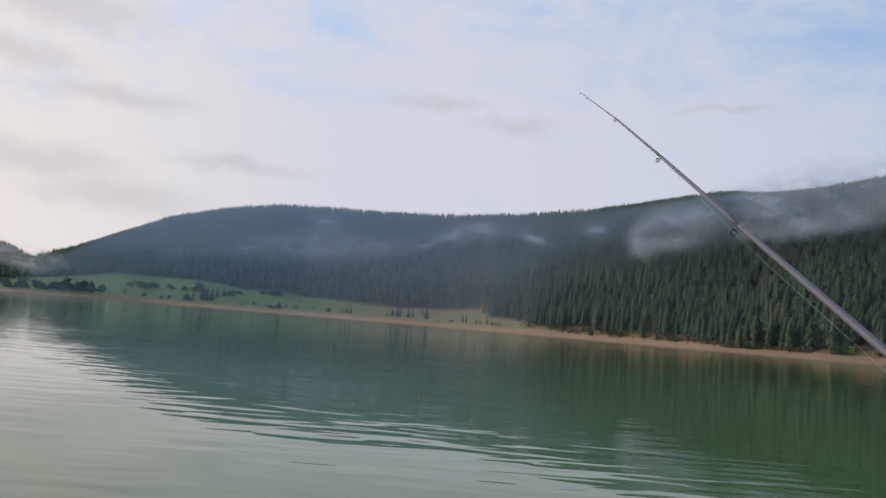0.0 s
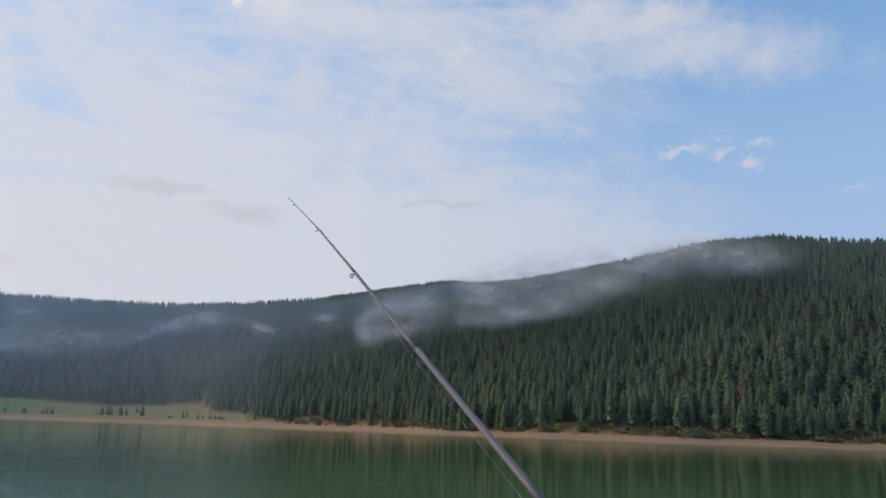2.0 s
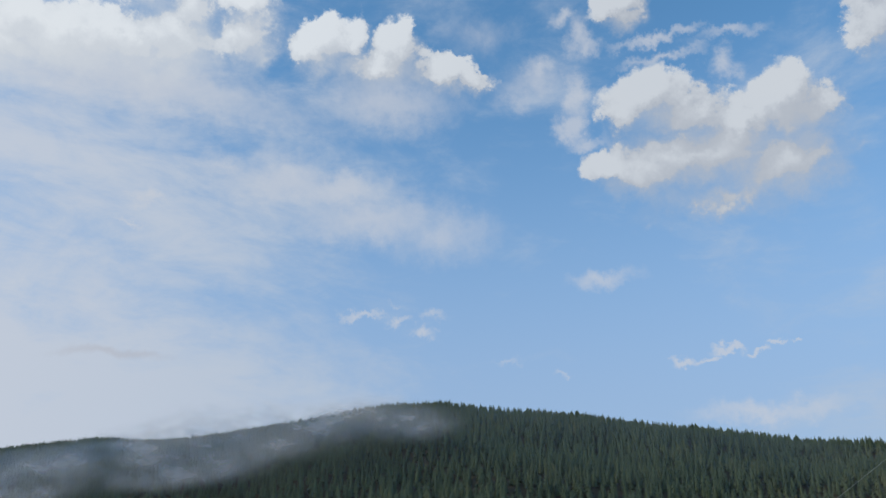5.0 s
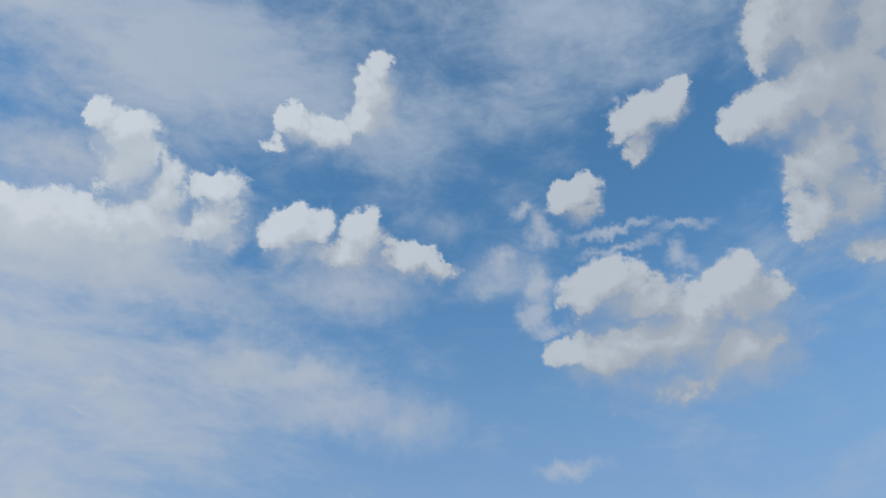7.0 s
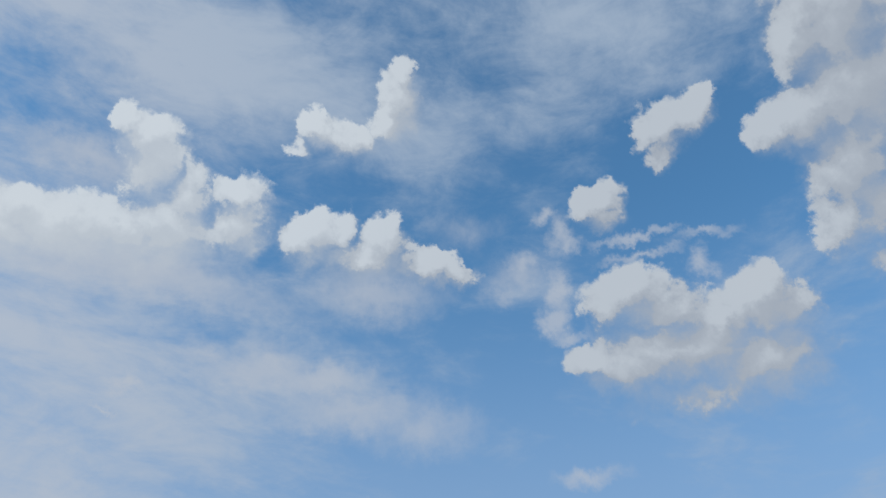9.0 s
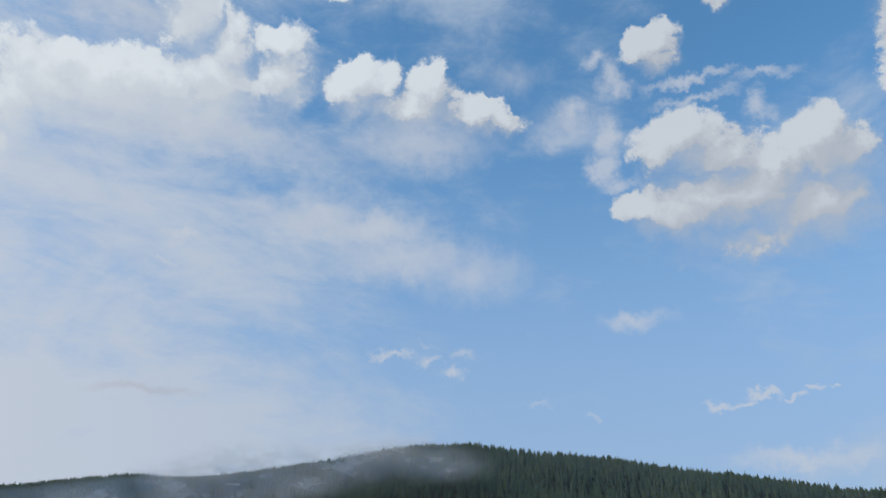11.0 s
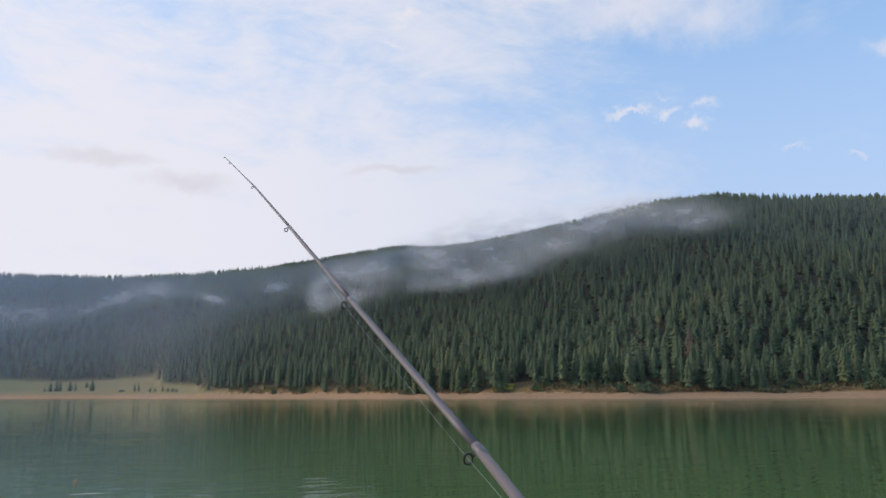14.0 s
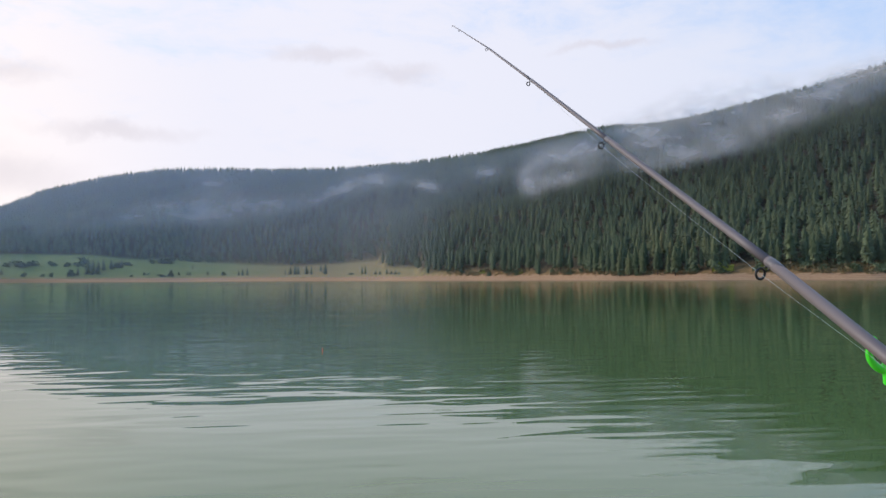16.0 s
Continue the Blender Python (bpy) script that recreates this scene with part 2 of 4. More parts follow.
def place_of(t):
    return node(t, "ShaderNodeNewGeometry").outputs["Position"]


def attribute(t, name):
    return node(t, "ShaderNodeAttribute", attribute_name=name).outputs["Fac"]


def bumped(t, b, height, distance, strength=1.0):
    n = node(t, "ShaderNodeBump", {"Height": height, "Distance": distance, "Strength": strength})
    t.links.new(n.outputs[0], b.inputs["Normal"])


def water_material():
    m, t, b = material("lake_water", (0.03, 0.09, 0.045), 0.04, 0.0, 0.5)
    b.inputs["IOR"].default_value = 1.333
    p = place_of(t)
    tone = noise_node(t, p, 0.035, 4.0).outputs[0]
    t.links.new(mix_colour(t, remap(t, tone, 0.3, 0.7), WATER_A, WATER_B), b.inputs["Base Color"])
    # small wind ripples, running across the view, in drifting patches over a slow swell
    ripple = noise_node(t, vec_node(t, "MULTIPLY", p, (0.42, 1.25, 1.0)), 1.9, 1.0, 0.4, 0.25).outputs[0]
    patch = remap(t, noise_node(t, vec_node(t, "MULTIPLY", p, (0.5, 1.0, 1.0)), 0.16, 3.0).outputs[0], 0.38, 0.62, 0.55, 1.0, True)
    swell = noise_node(t, vec_node(t, "MULTIPLY", p, (0.3, 1.0, 1.0)), 0.5, 1.0).outputs[0]
    h = math_node(t, "ADD", math_node(t, "MULTIPLY", ripple, patch), math_node(t, "MULTIPLY", swell, 1.3))
    bumped(t, b, h, RIPPLE)
    # ripples too small to tell apart roughen the open water
    open_water = remap(t, vec_node(t, "LENGTH", p), 15.0, 260.0, 0.0, 0.065)
    t.links.new(math_node(t, "ADD", remap(t, patch, 0.55, 1.0, 0.0, 0.02), open_water), b.inputs["Roughness"])
    return m


def ground_material():
    m, t, b = material("ground", (0.2, 0.15, 0.1), 0.95, 0.0, 0.2)
    p = place_of(t)
    coarse = noise_node(t, p, 0.035, 6.0, 0.6).outputs[0]
    grain = noise_node(t, p, 0.55, 6.0, 0.65).outputs[0]
    speck = noise_node(t, p, 3.0, 4.0, 0.6).outputs[0]
    level = node(t, "ShaderNodeSeparateXYZ", {0: p}).outputs[2]
    sand = mix_colour(t, remap(t, grain, 0.3, 0.7), (0.33, 0.19, 0.1), (0.45, 0.275, 0.155))
    bands = math_node(t, "SINE", math_node(t, "MULTIPLY", math_node(t, "ADD", level, math_node(t, "MULTIPLY", coarse, 2.0)), 7.0))
    sand = mix_colour(t, remap(t, bands, 0.2, 1.0, 0.0, 0.35), sand, (0.22, 0.125, 0.06))
    sand = mix_colour(t, remap(t, level, 0.35, 0.1, 0.0, 0.55), sand, (0.12, 0.085, 0.055))
    fresh = mix_colour(t, remap(t, grain, 0.3, 0.75), (0.115, 0.172, 0.042), (0.185, 0.24, 0.07))
    straw = mix_colour(t, remap(t, grain, 0.3, 0.75), (0.24, 0.18, 0.07), (0.35, 0.255, 0.11))
    dry = math_node(t, "ADD", attribute(t, "dry"), math_node(t, "MULTIPLY", math_node(t, "SUBTRACT", coarse, 0.5), 1.2), clamp=True)
    grass = mix_colour(t, dry, fresh, straw)
    bank = mix_colour(t, remap(t, grain, 0.3, 0.7), (0.14, 0.10, 0.04), (0.36, 0.19, 0.075))
    grass = mix_colour(t, attribute(t, "rust"), grass, bank)
    grass = mix_colour(t, remap(t, speck, 0.55, 0.75, 0.0, 0.4), grass, (0.07, 0.10, 0.035))
    litter = mix_colour(t, remap(t, grain, 0.35, 0.7), (0.045, 0.04, 0.022), (0.11, 0.08, 0.042))
    edge = math_node(t, "ADD", attribute(t, "beach"), math_node(t, "MULTIPLY", math_node(t, "SUBTRACT", grain, 0.5), 0.8), clamp=True)
    c = mix_colour(t, attribute(t, "meadow"), litter, grass)
    c = mix_colour(t, remap(t, edge, 0.35, 0.6, 0.0, 1.0, True), c, sand)
    t.links.new(c, b.inputs["Base Color"])
    bumped(t, b, math_node(t, "ADD", grain, math_node(t, "MULTIPLY", speck, 0.4)), 0.5)
    return m


def needle_material(name, dark, pale, warm):
    """Conifer needles: tint differs from tree to tree, mottled within the crown."""
    m, t, b = material(name, dark, 0.75, 0.0, 0.25)
    own = attribute(t, "tint")
    p = place_of(t)
    mottle = noise_node(t, p, 0.9, 5.0, 0.65).outputs[0]
    stand = noise_node(t, p, 0.012, 3.0).outputs[0]
    bough = node(t, "ShaderNodeNewGeometry").outputs["Random Per Island"]
    shade = math_node(t, "ADD", math_node(t, "MULTIPLY", own, 0.5), math_node(t, "MULTIPLY", remap(t, mottle, 0.25, 0.75), 0.25))
    shade = math_node(t, "ADD", shade, math_node(t, "MULTIPLY", bough, 0.25), clamp=True)
    c = mix_colour(t, shade, dark, pale)
    c = mix_colour(t, math_node(t, "MULTIPLY", remap(t, stand, 0.5, 0.72), remap(t, own, 0.2, 0.9)), c, warm)
    t.links.new(c, b.inputs["Base Color"])
    bumped(t, b, noise_node(t, p, 2.5, 4.0, 0.7).outputs[0], 0.16)
    return m


def leaf_material(name, dark, pale):
    m, t, b = material(name, dark, 0.7, 0.0, 0.3)
    own = node(t, "ShaderNodeNewGeometry").outputs["Random Per Island"]
    mottle = noise_node(t, place_of(t), 1.2, 4.0).outputs[0]
    shade = math_node(t, "ADD", math_node(t, "MULTIPLY", own, 0.7), math_node(t, "MULTIPLY", mottle, 0.4), clamp=True)
    t.links.new(mix_colour(t, shade, dark, pale), b.inputs["Base Color"])
    return m


def bark_material(name, dark, pale):
    m, t, b = material(name, dark, 0.9, 0.0, 0.2)
    n = noise_node(t, vec_node(t, "MULTIPLY", place_of(t), (4.0, 4.0, 0.8)), 2.0, 5.0, 0.65).outputs[0]
    t.links.new(mix_colour(t, remap(t, n, 0.3, 0.7), dark, pale), b.inputs["Base Color"])
    bumped(t, b, n, 0.05)
    return m


def mist_material(name, thick, scale):
    """Wisps of cloud: white scatter with holes; the density fades to the rim of each bank."""
    m = bpy.data.materials.new(name)
    m.use_nodes = True
    t = m.node_tree
    t.nodes.clear()
    rim = attribute(t, "rim")
    p = node(t, "ShaderNodeCombineXYZ", {0: attribute(t, "across"), 1: attribute(t, "up"), 2: attribute(t, "layer")}).outputs[0]
    bend = vec_node(t, "SUBTRACT", noise_node(t, p, scale * 0.7, 2.0).outputs["Color"], (0.5, 0.5, 0.5))
    p = vec_node(t, "ADD", p, vec_node(t, "MULTIPLY", bend, (1.6, 0.8, 0.0)))
    lumps = noise_node(t, p, scale * 0.55, 3.0, 0.5).outputs[0]
    shreds = noise_node(t, p, scale * 1.5, 6.0, 0.6, 0.2).outputs[0]
    wisp = math_node(t, "ADD", math_node(t, "MULTIPLY", lumps, 0.6), math_node(t, "MULTIPLY", shreds, 0.4))
    a = math_node(t, "MULTIPLY", remap(t, wisp, 0.28, 0.7, 0.05, thick, True), rim)
    return veil_shader(m, t, a, (0.84, 0.81, 0.80, 1))


def haze_sheet_material():
    """Blue tint for the added sheets that paint distance haze; rim sets its strength."""
    m = bpy.data.materials.new("haze")
    m.use_nodes = True
    t = m.node_tree
    t.nodes.clear()
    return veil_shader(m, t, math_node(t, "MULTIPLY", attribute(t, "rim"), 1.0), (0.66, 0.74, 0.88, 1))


def veil_shader(m, t, a, tone):
    scatter = node(t, "ShaderNodeMixShader", {0: 0.5, 1: node(t, "ShaderNodeBsdfDiffuse", {"Color": tone}).outputs[0], 2: node(t, "ShaderNodeBsdfTranslucent", {"Color": tone}).outputs[0]})
    mix = node(t, "ShaderNodeMixShader", {0: a, 1: node(t, "ShaderNodeBsdfTransparent").outputs[0], 2: scatter.outputs[0]})
    t.links.new(mix.outputs[0], t.nodes.new("ShaderNodeOutputMaterial").inputs[0])
    return m


WATER = water_material()
GROUND = ground_material()
NEEDLES = needle_material("spruce_needles", (0.066, 0.092, 0.046), (0.15, 0.18, 0.082), (0.185, 0.175, 0.07))
DEAD = needle_material("dead_needles", (0.14, 0.09, 0.06), (0.25, 0.18, 0.125), (0.24, 0.16, 0.1))
BARK = bark_material("spruce_bark", (0.06, 0.045, 0.035), (0.16, 0.13, 0.11))
LEAVES = leaf_material("willow_leaves", (0.08, 0.115, 0.055), (0.17, 0.21, 0.1))
GOLD = leaf_material("yellow_leaves", (0.16, 0.19, 0.02), (0.38, 0.40, 0.06))
SCRUB = leaf_material("autumn_scrub", (0.085, 0.105, 0.04), (0.27, 0.185, 0.08))


# ---- the land ----
EYE = 1.45
SHORE = ([-180, -92, -75, -55, -40, -28, -20, -10, 0, 5, 10, 18, 25, 35, 50, 65, 80, 92, 180], [3, 40, 200, 420, 650, 850, 1080, 1000, 850, 720, 620, 490, 430, 395, 400, 430, 300, 40, 3])
RIDGE = ([-180, -90, -60, -35, -26, -10, 0, 8, 15, 21, 30, 37, 45, 55, 67, 90, 180], [900, 1500, 2300, 2400, 2350, 2100, 1900, 1700, 1500, 1350, 1150, 1060, 1010, 1010, 1060, 1200, 900])
CREST = ([-180, -90, -45, -29, -27.4, -25.8, -23.3, -19.3, -15.7, -11.9, -8, -0.8, 4, 8, 11.8, 15.6, 18, 21.7, 24, 28, 32.2, 37.2, 41, 43.8, 48, 51.5, 55, 58, 60.4, 67, 80, 120, 180],
         [3, 2.5, 0.6, 0.5, 1.3, 2.5, 3.8, 5.75, 6.8, 7.45, 7.6, 7.75, 8.15, 8.6, 9.25, 10.05, 10.45, 10.55, 10.8, 11.5, 12.4, 13.4, 13.4, 13.15, 12.75, 12.25, 11.65, 11.1, 10.65, 9.4, 7, 4, 3])
WOOD_GAP = ([-180, -60, -32, -28, -22, -14, -9, -4, 2.6, 3.2, 5.2, 5.7, 15, 22, 30, 33, 38, 45, 50, 56, 60, 72, 180], [40, 100, 200, 230, 330, 380, 330, 250, 235, 100, 88, 22, 18, 18, 26, 34, 18, 22, 36, 22, 32, 26, 40])
WOOD_LIFT = ([-180, -35, -28, -22, -16.3, -13.9, -10.9, -8.7, -5.3, -3, -0.3, 2.4, 3.3, 5.2, 5.7, 15, 24, 32, 39, 47, 51, 54, 58, 70, 180], [0.8, 0.6, 0.7, 1.68, 1.66, 1.38, 1.36, 1.18, 1.0, 0.94, 1.08, 1.27, 0.8, 0.72, 0.46, 0.5, 0.52, 0.8, 0.58, 0.62, 0.95, 0.68, 0.9, 0.7, 0.8])
BEACH_TOP = ([-180, -28, -22, -15, 0, 10, 24, 36, 47, 57, 180], [0.1, 0.08, 0.17, 0.18, 0.22, 0.25, 0.27, 0.28, 0.33, 0.31, 0.2])


def over(table, az):
    return np.interp(az, table[0], table[1])


def waves(x, y, size, seed):
    """Smooth rolling unevenness about +-1, by crossed waves."""
    rng = np.random.default_rng(seed)
    total = np.zeros_like(x)
    for k in range(7):
        a, phase, s = rng.uniform(0, 6.28), rng.uniform(0, 6.28), size * rng.uniform(0.5, 1.6)
        total = total + np.sin((x * math.cos(a) + y * math.sin(a)) * 6.28 / s + phase)
    return total / 2.6


def ramp(x, lo, hi):
    s = np.clip((x - lo) / (hi - lo), 0, 1)
    return s * s * (3 - 2 * s)


def land(x, y):
    """Height of the ground, and how far it is beach, meadow and dry grass."""
    r, az = np.hypot(x, y), np.degrees(np.arctan2(x, y))
    ds = over(SHORE, az) * (1 + 0.012 * waves(x, y, 260, 3)) + 2.0 * waves(x, y, 37, 4)
    q = r - ds
    beach_w = np.interp(az, [-28, -10, 8, 30], [30, 26, 16, 13])
    beach_z = np.maximum(EYE + np.tan(np.radians(over(BEACH_TOP, az))) * (ds + beach_w), 1.0)
    gap = np.maximum(over(WOOD_GAP, az), beach_w + 4)
    wood_z = np.maximum(EYE + np.tan(np.radians(over(WOOD_LIFT, az))) * (ds + gap), beach_z + 1)
    top_r = np.maximum(over(RIDGE, az), ds + gap + 250)
    top_z = EYE + np.tan(np.radians(over(CREST, az))) * top_r - (11.5 + 1.0 * ramp(az, 2, 14)) * ramp(over(CREST, az), 1.0, 4.0)
    top_z = np.maximum(top_z, wood_z + 5)
    z = np.where(q < 0, np.maximum(-6, q * 0.12), np.minimum(1, np.maximum(q, 0) / beach_w) * beach_z)
    m = np.clip((q - beach_w) / (gap - beach_w), 0, 1)
    z = np.where(q > beach_w, beach_z + (wood_z - beach_z) * m, z)
    s = np.clip((r - ds - gap) / (top_r - ds - gap), 0, 1)
    rise = s + 0.28 * s * (1 - s)
    z = np.where(q > gap, wood_z + (top_z - wood_z) * rise + 7 * waves(x, y, 170, 8) * np.sin(3.14 * s), z)
    fall = ramp(r, top_r, top_r + 900)
    z = np.where(r > top_r, top_z * (1 - 0.65 * fall), z)
    # farther range beyond the head of the lake
    far = (EYE + np.tan(np.radians(np.interp(az, [-60, -40, -29.5, -28.4, -27.6, -26.6, -25.6, -24], [4.5, 3.6, 2.75, 2.5, 2.1, 1.75, 1.9, 1.6]))) * 3700) * np.exp(-((r - 3700) / 520) ** 2)
    z = np.where((az < -20) & (az > -100) & (r > 2500), np.maximum(z, far), z)
    # the bank at hand
    near = (1.0 - y) * 0.35 + 0.04 * waves(x, y, 1.7, 12)
    bank = np.clip(near, -3, 0.9) + np.maximum(0, -y - 6) * 0.03
    z = np.where((r < 45) | (y < 0), np.where(r < 45, bank, np.maximum(z, bank)), z)
    beach = np.where(q > -5, 1 - ramp(q, beach_w * 0.8, beach_w * 1.1), 1.0)
    meadow = 1 - ramp(q, gap - 4, gap + 14)
    dry = ramp(az, -12, -1) * 0.95 + 0.55 * (1 - ramp(q, beach_w, beach_w + 50)) + 0.02
    return z, beach, meadow, np.clip(dry, 0, 1)


def sheet(name, verts, faces, mat, attributes=()):
    """One mesh from arrays: all faces with the same count of corners."""
    me = bpy.data.meshes.new(name)
    verts, faces = np.asarray(verts, np.float32), np.asarray(faces, np.int32)
    n, k = faces.shape
    me.vertices.add(len(verts))
    me.vertices.foreach_set("co", verts.ravel())
    me.loops.add(n * k)
    me.loops.foreach_set("vertex_index", faces.ravel())
    me.polygons.add(n)
    me.polygons.foreach_set("loop_start", np.arange(0, n * k, k, dtype=np.int32))
    me.update(calc_edges=True)
    for key, values in dict(attributes).items():
        me.attributes.new(key, "FLOAT", "POINT").data.foreach_set("value", np.asarray(values, np.float32))
    me.materials.append(mat)
    return me


def grid_faces(rows, cols):
    i = np.arange((rows - 1) * cols).reshape(rows - 1, cols)
    j = np.roll(i, -1, axis=1)
    return np.stack([i, j, j + cols, i + cols], -1).reshape(-1, 4)


def build_ground():
    az = np.concatenate([np.arange(-180, -40, 4.0), np.arange(-40, 76, 0.4), np.arange(76, 180, 4.0)])
    r = np.concatenate([[0.05, 0.4, 0.8, 1.2, 1.7, 2.3, 3, 4, 6, 8, 10, 14, 20, 30, 44, 60, 110, 180, 240, 290, 330], np.arange(350, 760, 4.0), np.arange(760, 1500, 9.0), np.arange(1500, 2500, 22.0), [2600, 2800, 3000, 3200, 3350, 3450, 3550, 3620, 3700, 3800, 4000, 4400, 4800]])
    a, rr = np.meshgrid(np.radians(az), r)
    x, y = (rr * np.sin(a)).ravel(), (rr * np.cos(a)).ravel()
    z, beach, meadow, dry = land(x, y)
    me = sheet("ground", np.stack([x, y, z], 1), grid_faces(len(r), len(az)), GROUND, {"beach": beach, "meadow": meadow, "dry": dry, "rust": ramp(np.degrees(np.arctan2(x, y)), 5.5, 9)})
    me.polygons.foreach_set("use_smooth", np.ones(len(me.polygons), bool))
    tagged(new("ground", me), "sandy drawn-down shore, pasture and wooded hills round the lake", "ground", kind="structure")


def build_water():
    r = np.array([0.02, 2, 6, 15, 40, 120, 400, 900, 1500])
    az = np.radians(np.arange(0, 360, 5.0))
    a, rr = np.meshgrid(az, r)
    v = np.stack([(rr * np.sin(a)).ravel(), (rr * np.cos(a)).ravel(), np.zeros(rr.size)], 1)
    me = sheet("water", v, grid_faces(len(r), len(az)), WATER)
    tagged(new("water", me), "calm green lake water with small wind ripples", "lake", kind="structure")


build_ground()
build_water()


# ---- trees ----
def spruce_crown(seed, boughs, low=0.06, blunt=0.62):
    """A crown of drooping boughs wound round a thin core, 1 m high and 1 m in radius: corners and triangles."""
    rng = np.random.default_rng(seed)
    verts, faces = [], []
    lean = rng.normal(0, 0.07, 2)
    width = 2.3 / math.sqrt(boughs)
    for k in range(boughs):
        f = ((k + rng.uniform(0, 1)) / boughs) ** 0.72
        z = 0.985 - (0.985 - low - 0.1) * f
        reach = (0.05 + 0.95 * f ** blunt) * (1 - 0.35 * max(0.0, f - 0.8) / 0.2)
        a = 2.39996 * k + rng.normal(0, 0.35)
        out = reach * rng.uniform(0.62, 1.18)
        drop = (0.03 + 0.085 * f) * rng.uniform(0.4, 1.6)
        half = (0.3 + 0.7 * f) * width * rng.uniform(0.7, 1.25)
        c, d = math.cos(a), math.sin(a)
        base = len(verts)
        for along, across, sink in ((0.0, 0.0, -0.025), (0.66, half, 0.6 * drop + 0.03), (1.0, 0.0, drop), (0.62, -half, 0.66 * drop + 0.03)):
            u = along * out
            verts.append((u * c - across * d + lean[0] * f, u * d + across * c + lean[1] * f, max(0.0, z - sink)))
        faces += [(base, base + 1, base + 2), (base, base + 2, base + 3)]
    base = len(verts)
    verts.append((0, 0, 1.0))
    verts += [(0.45 * math.cos(1.2566 * j), 0.45 * math.sin(1.2566 * j), low + 0.05) for j in range(5)]
    faces += [(base, base + 1 + j, base + 1 + (j + 1) % 5) for j in range(5)]
    return np.array(verts), np.array(faces)


def trunk_shape(height, radius, sides=6, bend=0.0):
    verts, faces = [], []
    levels = 5
    for k in range(levels):
        f = k / (levels - 1)
        rad = radius * (1 - 0.92 * f) * (1.35 if k == 0 else 1)
        verts += [(rad * math.cos(6.283 * j / sides) + bend * f * f, rad * math.sin(6.283 * j / sides), height * f) for j in range(sides)]
    for k in range(levels - 1):
        faces += [(k * sides + j, k * sides + (j + 1) % sides, (k + 1) * sides + (j + 1) % sides, (k + 1) * sides + j) for j in range(sides)]
    return np.array(verts), np.array(faces)


def scatter(rng, az0, az1, r_lo, r_hi, spacing):
    """Jittered places between two bearings, from near to far, about `spacing` metres apart."""
    xs, ys = [], []
    r = r_lo
    while r < r_hi:
        step = math.degrees(spacing / r)
        az = np.arange(az0, az1, step) + rng.uniform(0, 1) * step
        az = az + rng.uniform(-0.5, 0.5, az.size) * step
        rr = r + rng.uniform(-0.6, 0.6, az.size) * spacing
        xs.append(rr * np.sin(np.radians(az)))
        ys.append(rr * np.cos(np.radians(az)))
        r += spacing
    return np.concatenate(xs), np.concatenate(ys)


def wood_depth(x, y):
    r, az = np.hypot(x, y), np.degrees(np.arctan2(x, y))
    ds = over(SHORE, az) * (1 + 0.012 * waves(x, y, 260, 3)) + 2.0 * waves(x, y, 37, 4)
    return r - ds - np.maximum(over(WOOD_GAP, az) - 9 * ramp(az, 12, 22) + 5 * waves(x, y, 60, 14), 10), over(RIDGE, az) - r


def grow(name, x, y, heights, widths, crowns, rng, label):
    """All the trees of one stand as one mesh."""
    z = land(x, y)[0]
    turn, kind, own = rng.uniform(0, 6.28, x.size), rng.integers(0, len(crowns), x.size), rng.uniform(0, 1, x.size)
    vs, fs, tints, base = [], [], [], 0
    for k, (v, f) in enumerate(crowns):
        pick = np.nonzero(kind == k)[0]
        c, s = np.cos(turn[pick])[:, None], np.sin(turn[pick])[:, None]
        w, h = widths[pick][:, None], heights[pick][:, None]
        px = x[pick][:, None] + w * (v[None, :, 0] * c - v[None, :, 1] * s)
        py = y[pick][:, None] + w * (v[None, :, 0] * s + v[None, :, 1] * c)
        pz = z[pick][:, None] + h * (0.06 + 0.94 * v[None, :, 2])
        vs.append(np.stack([px, py, pz], -1).reshape(-1, 3))
        fs.append((f[None] + base + (np.arange(pick.size) * len(v))[:, None, None]).reshape(-1, 3))
        tints.append(np.repeat(own[pick], len(v)))
        base += pick.size * len(v)
    me = sheet(name, np.concatenate(vs), np.concatenate(fs), NEEDLES, {"tint": np.concatenate(tints)})
    return tagged(new(name, me), label, "forest", kind="stuff")


NEAR_ROW = 24.0


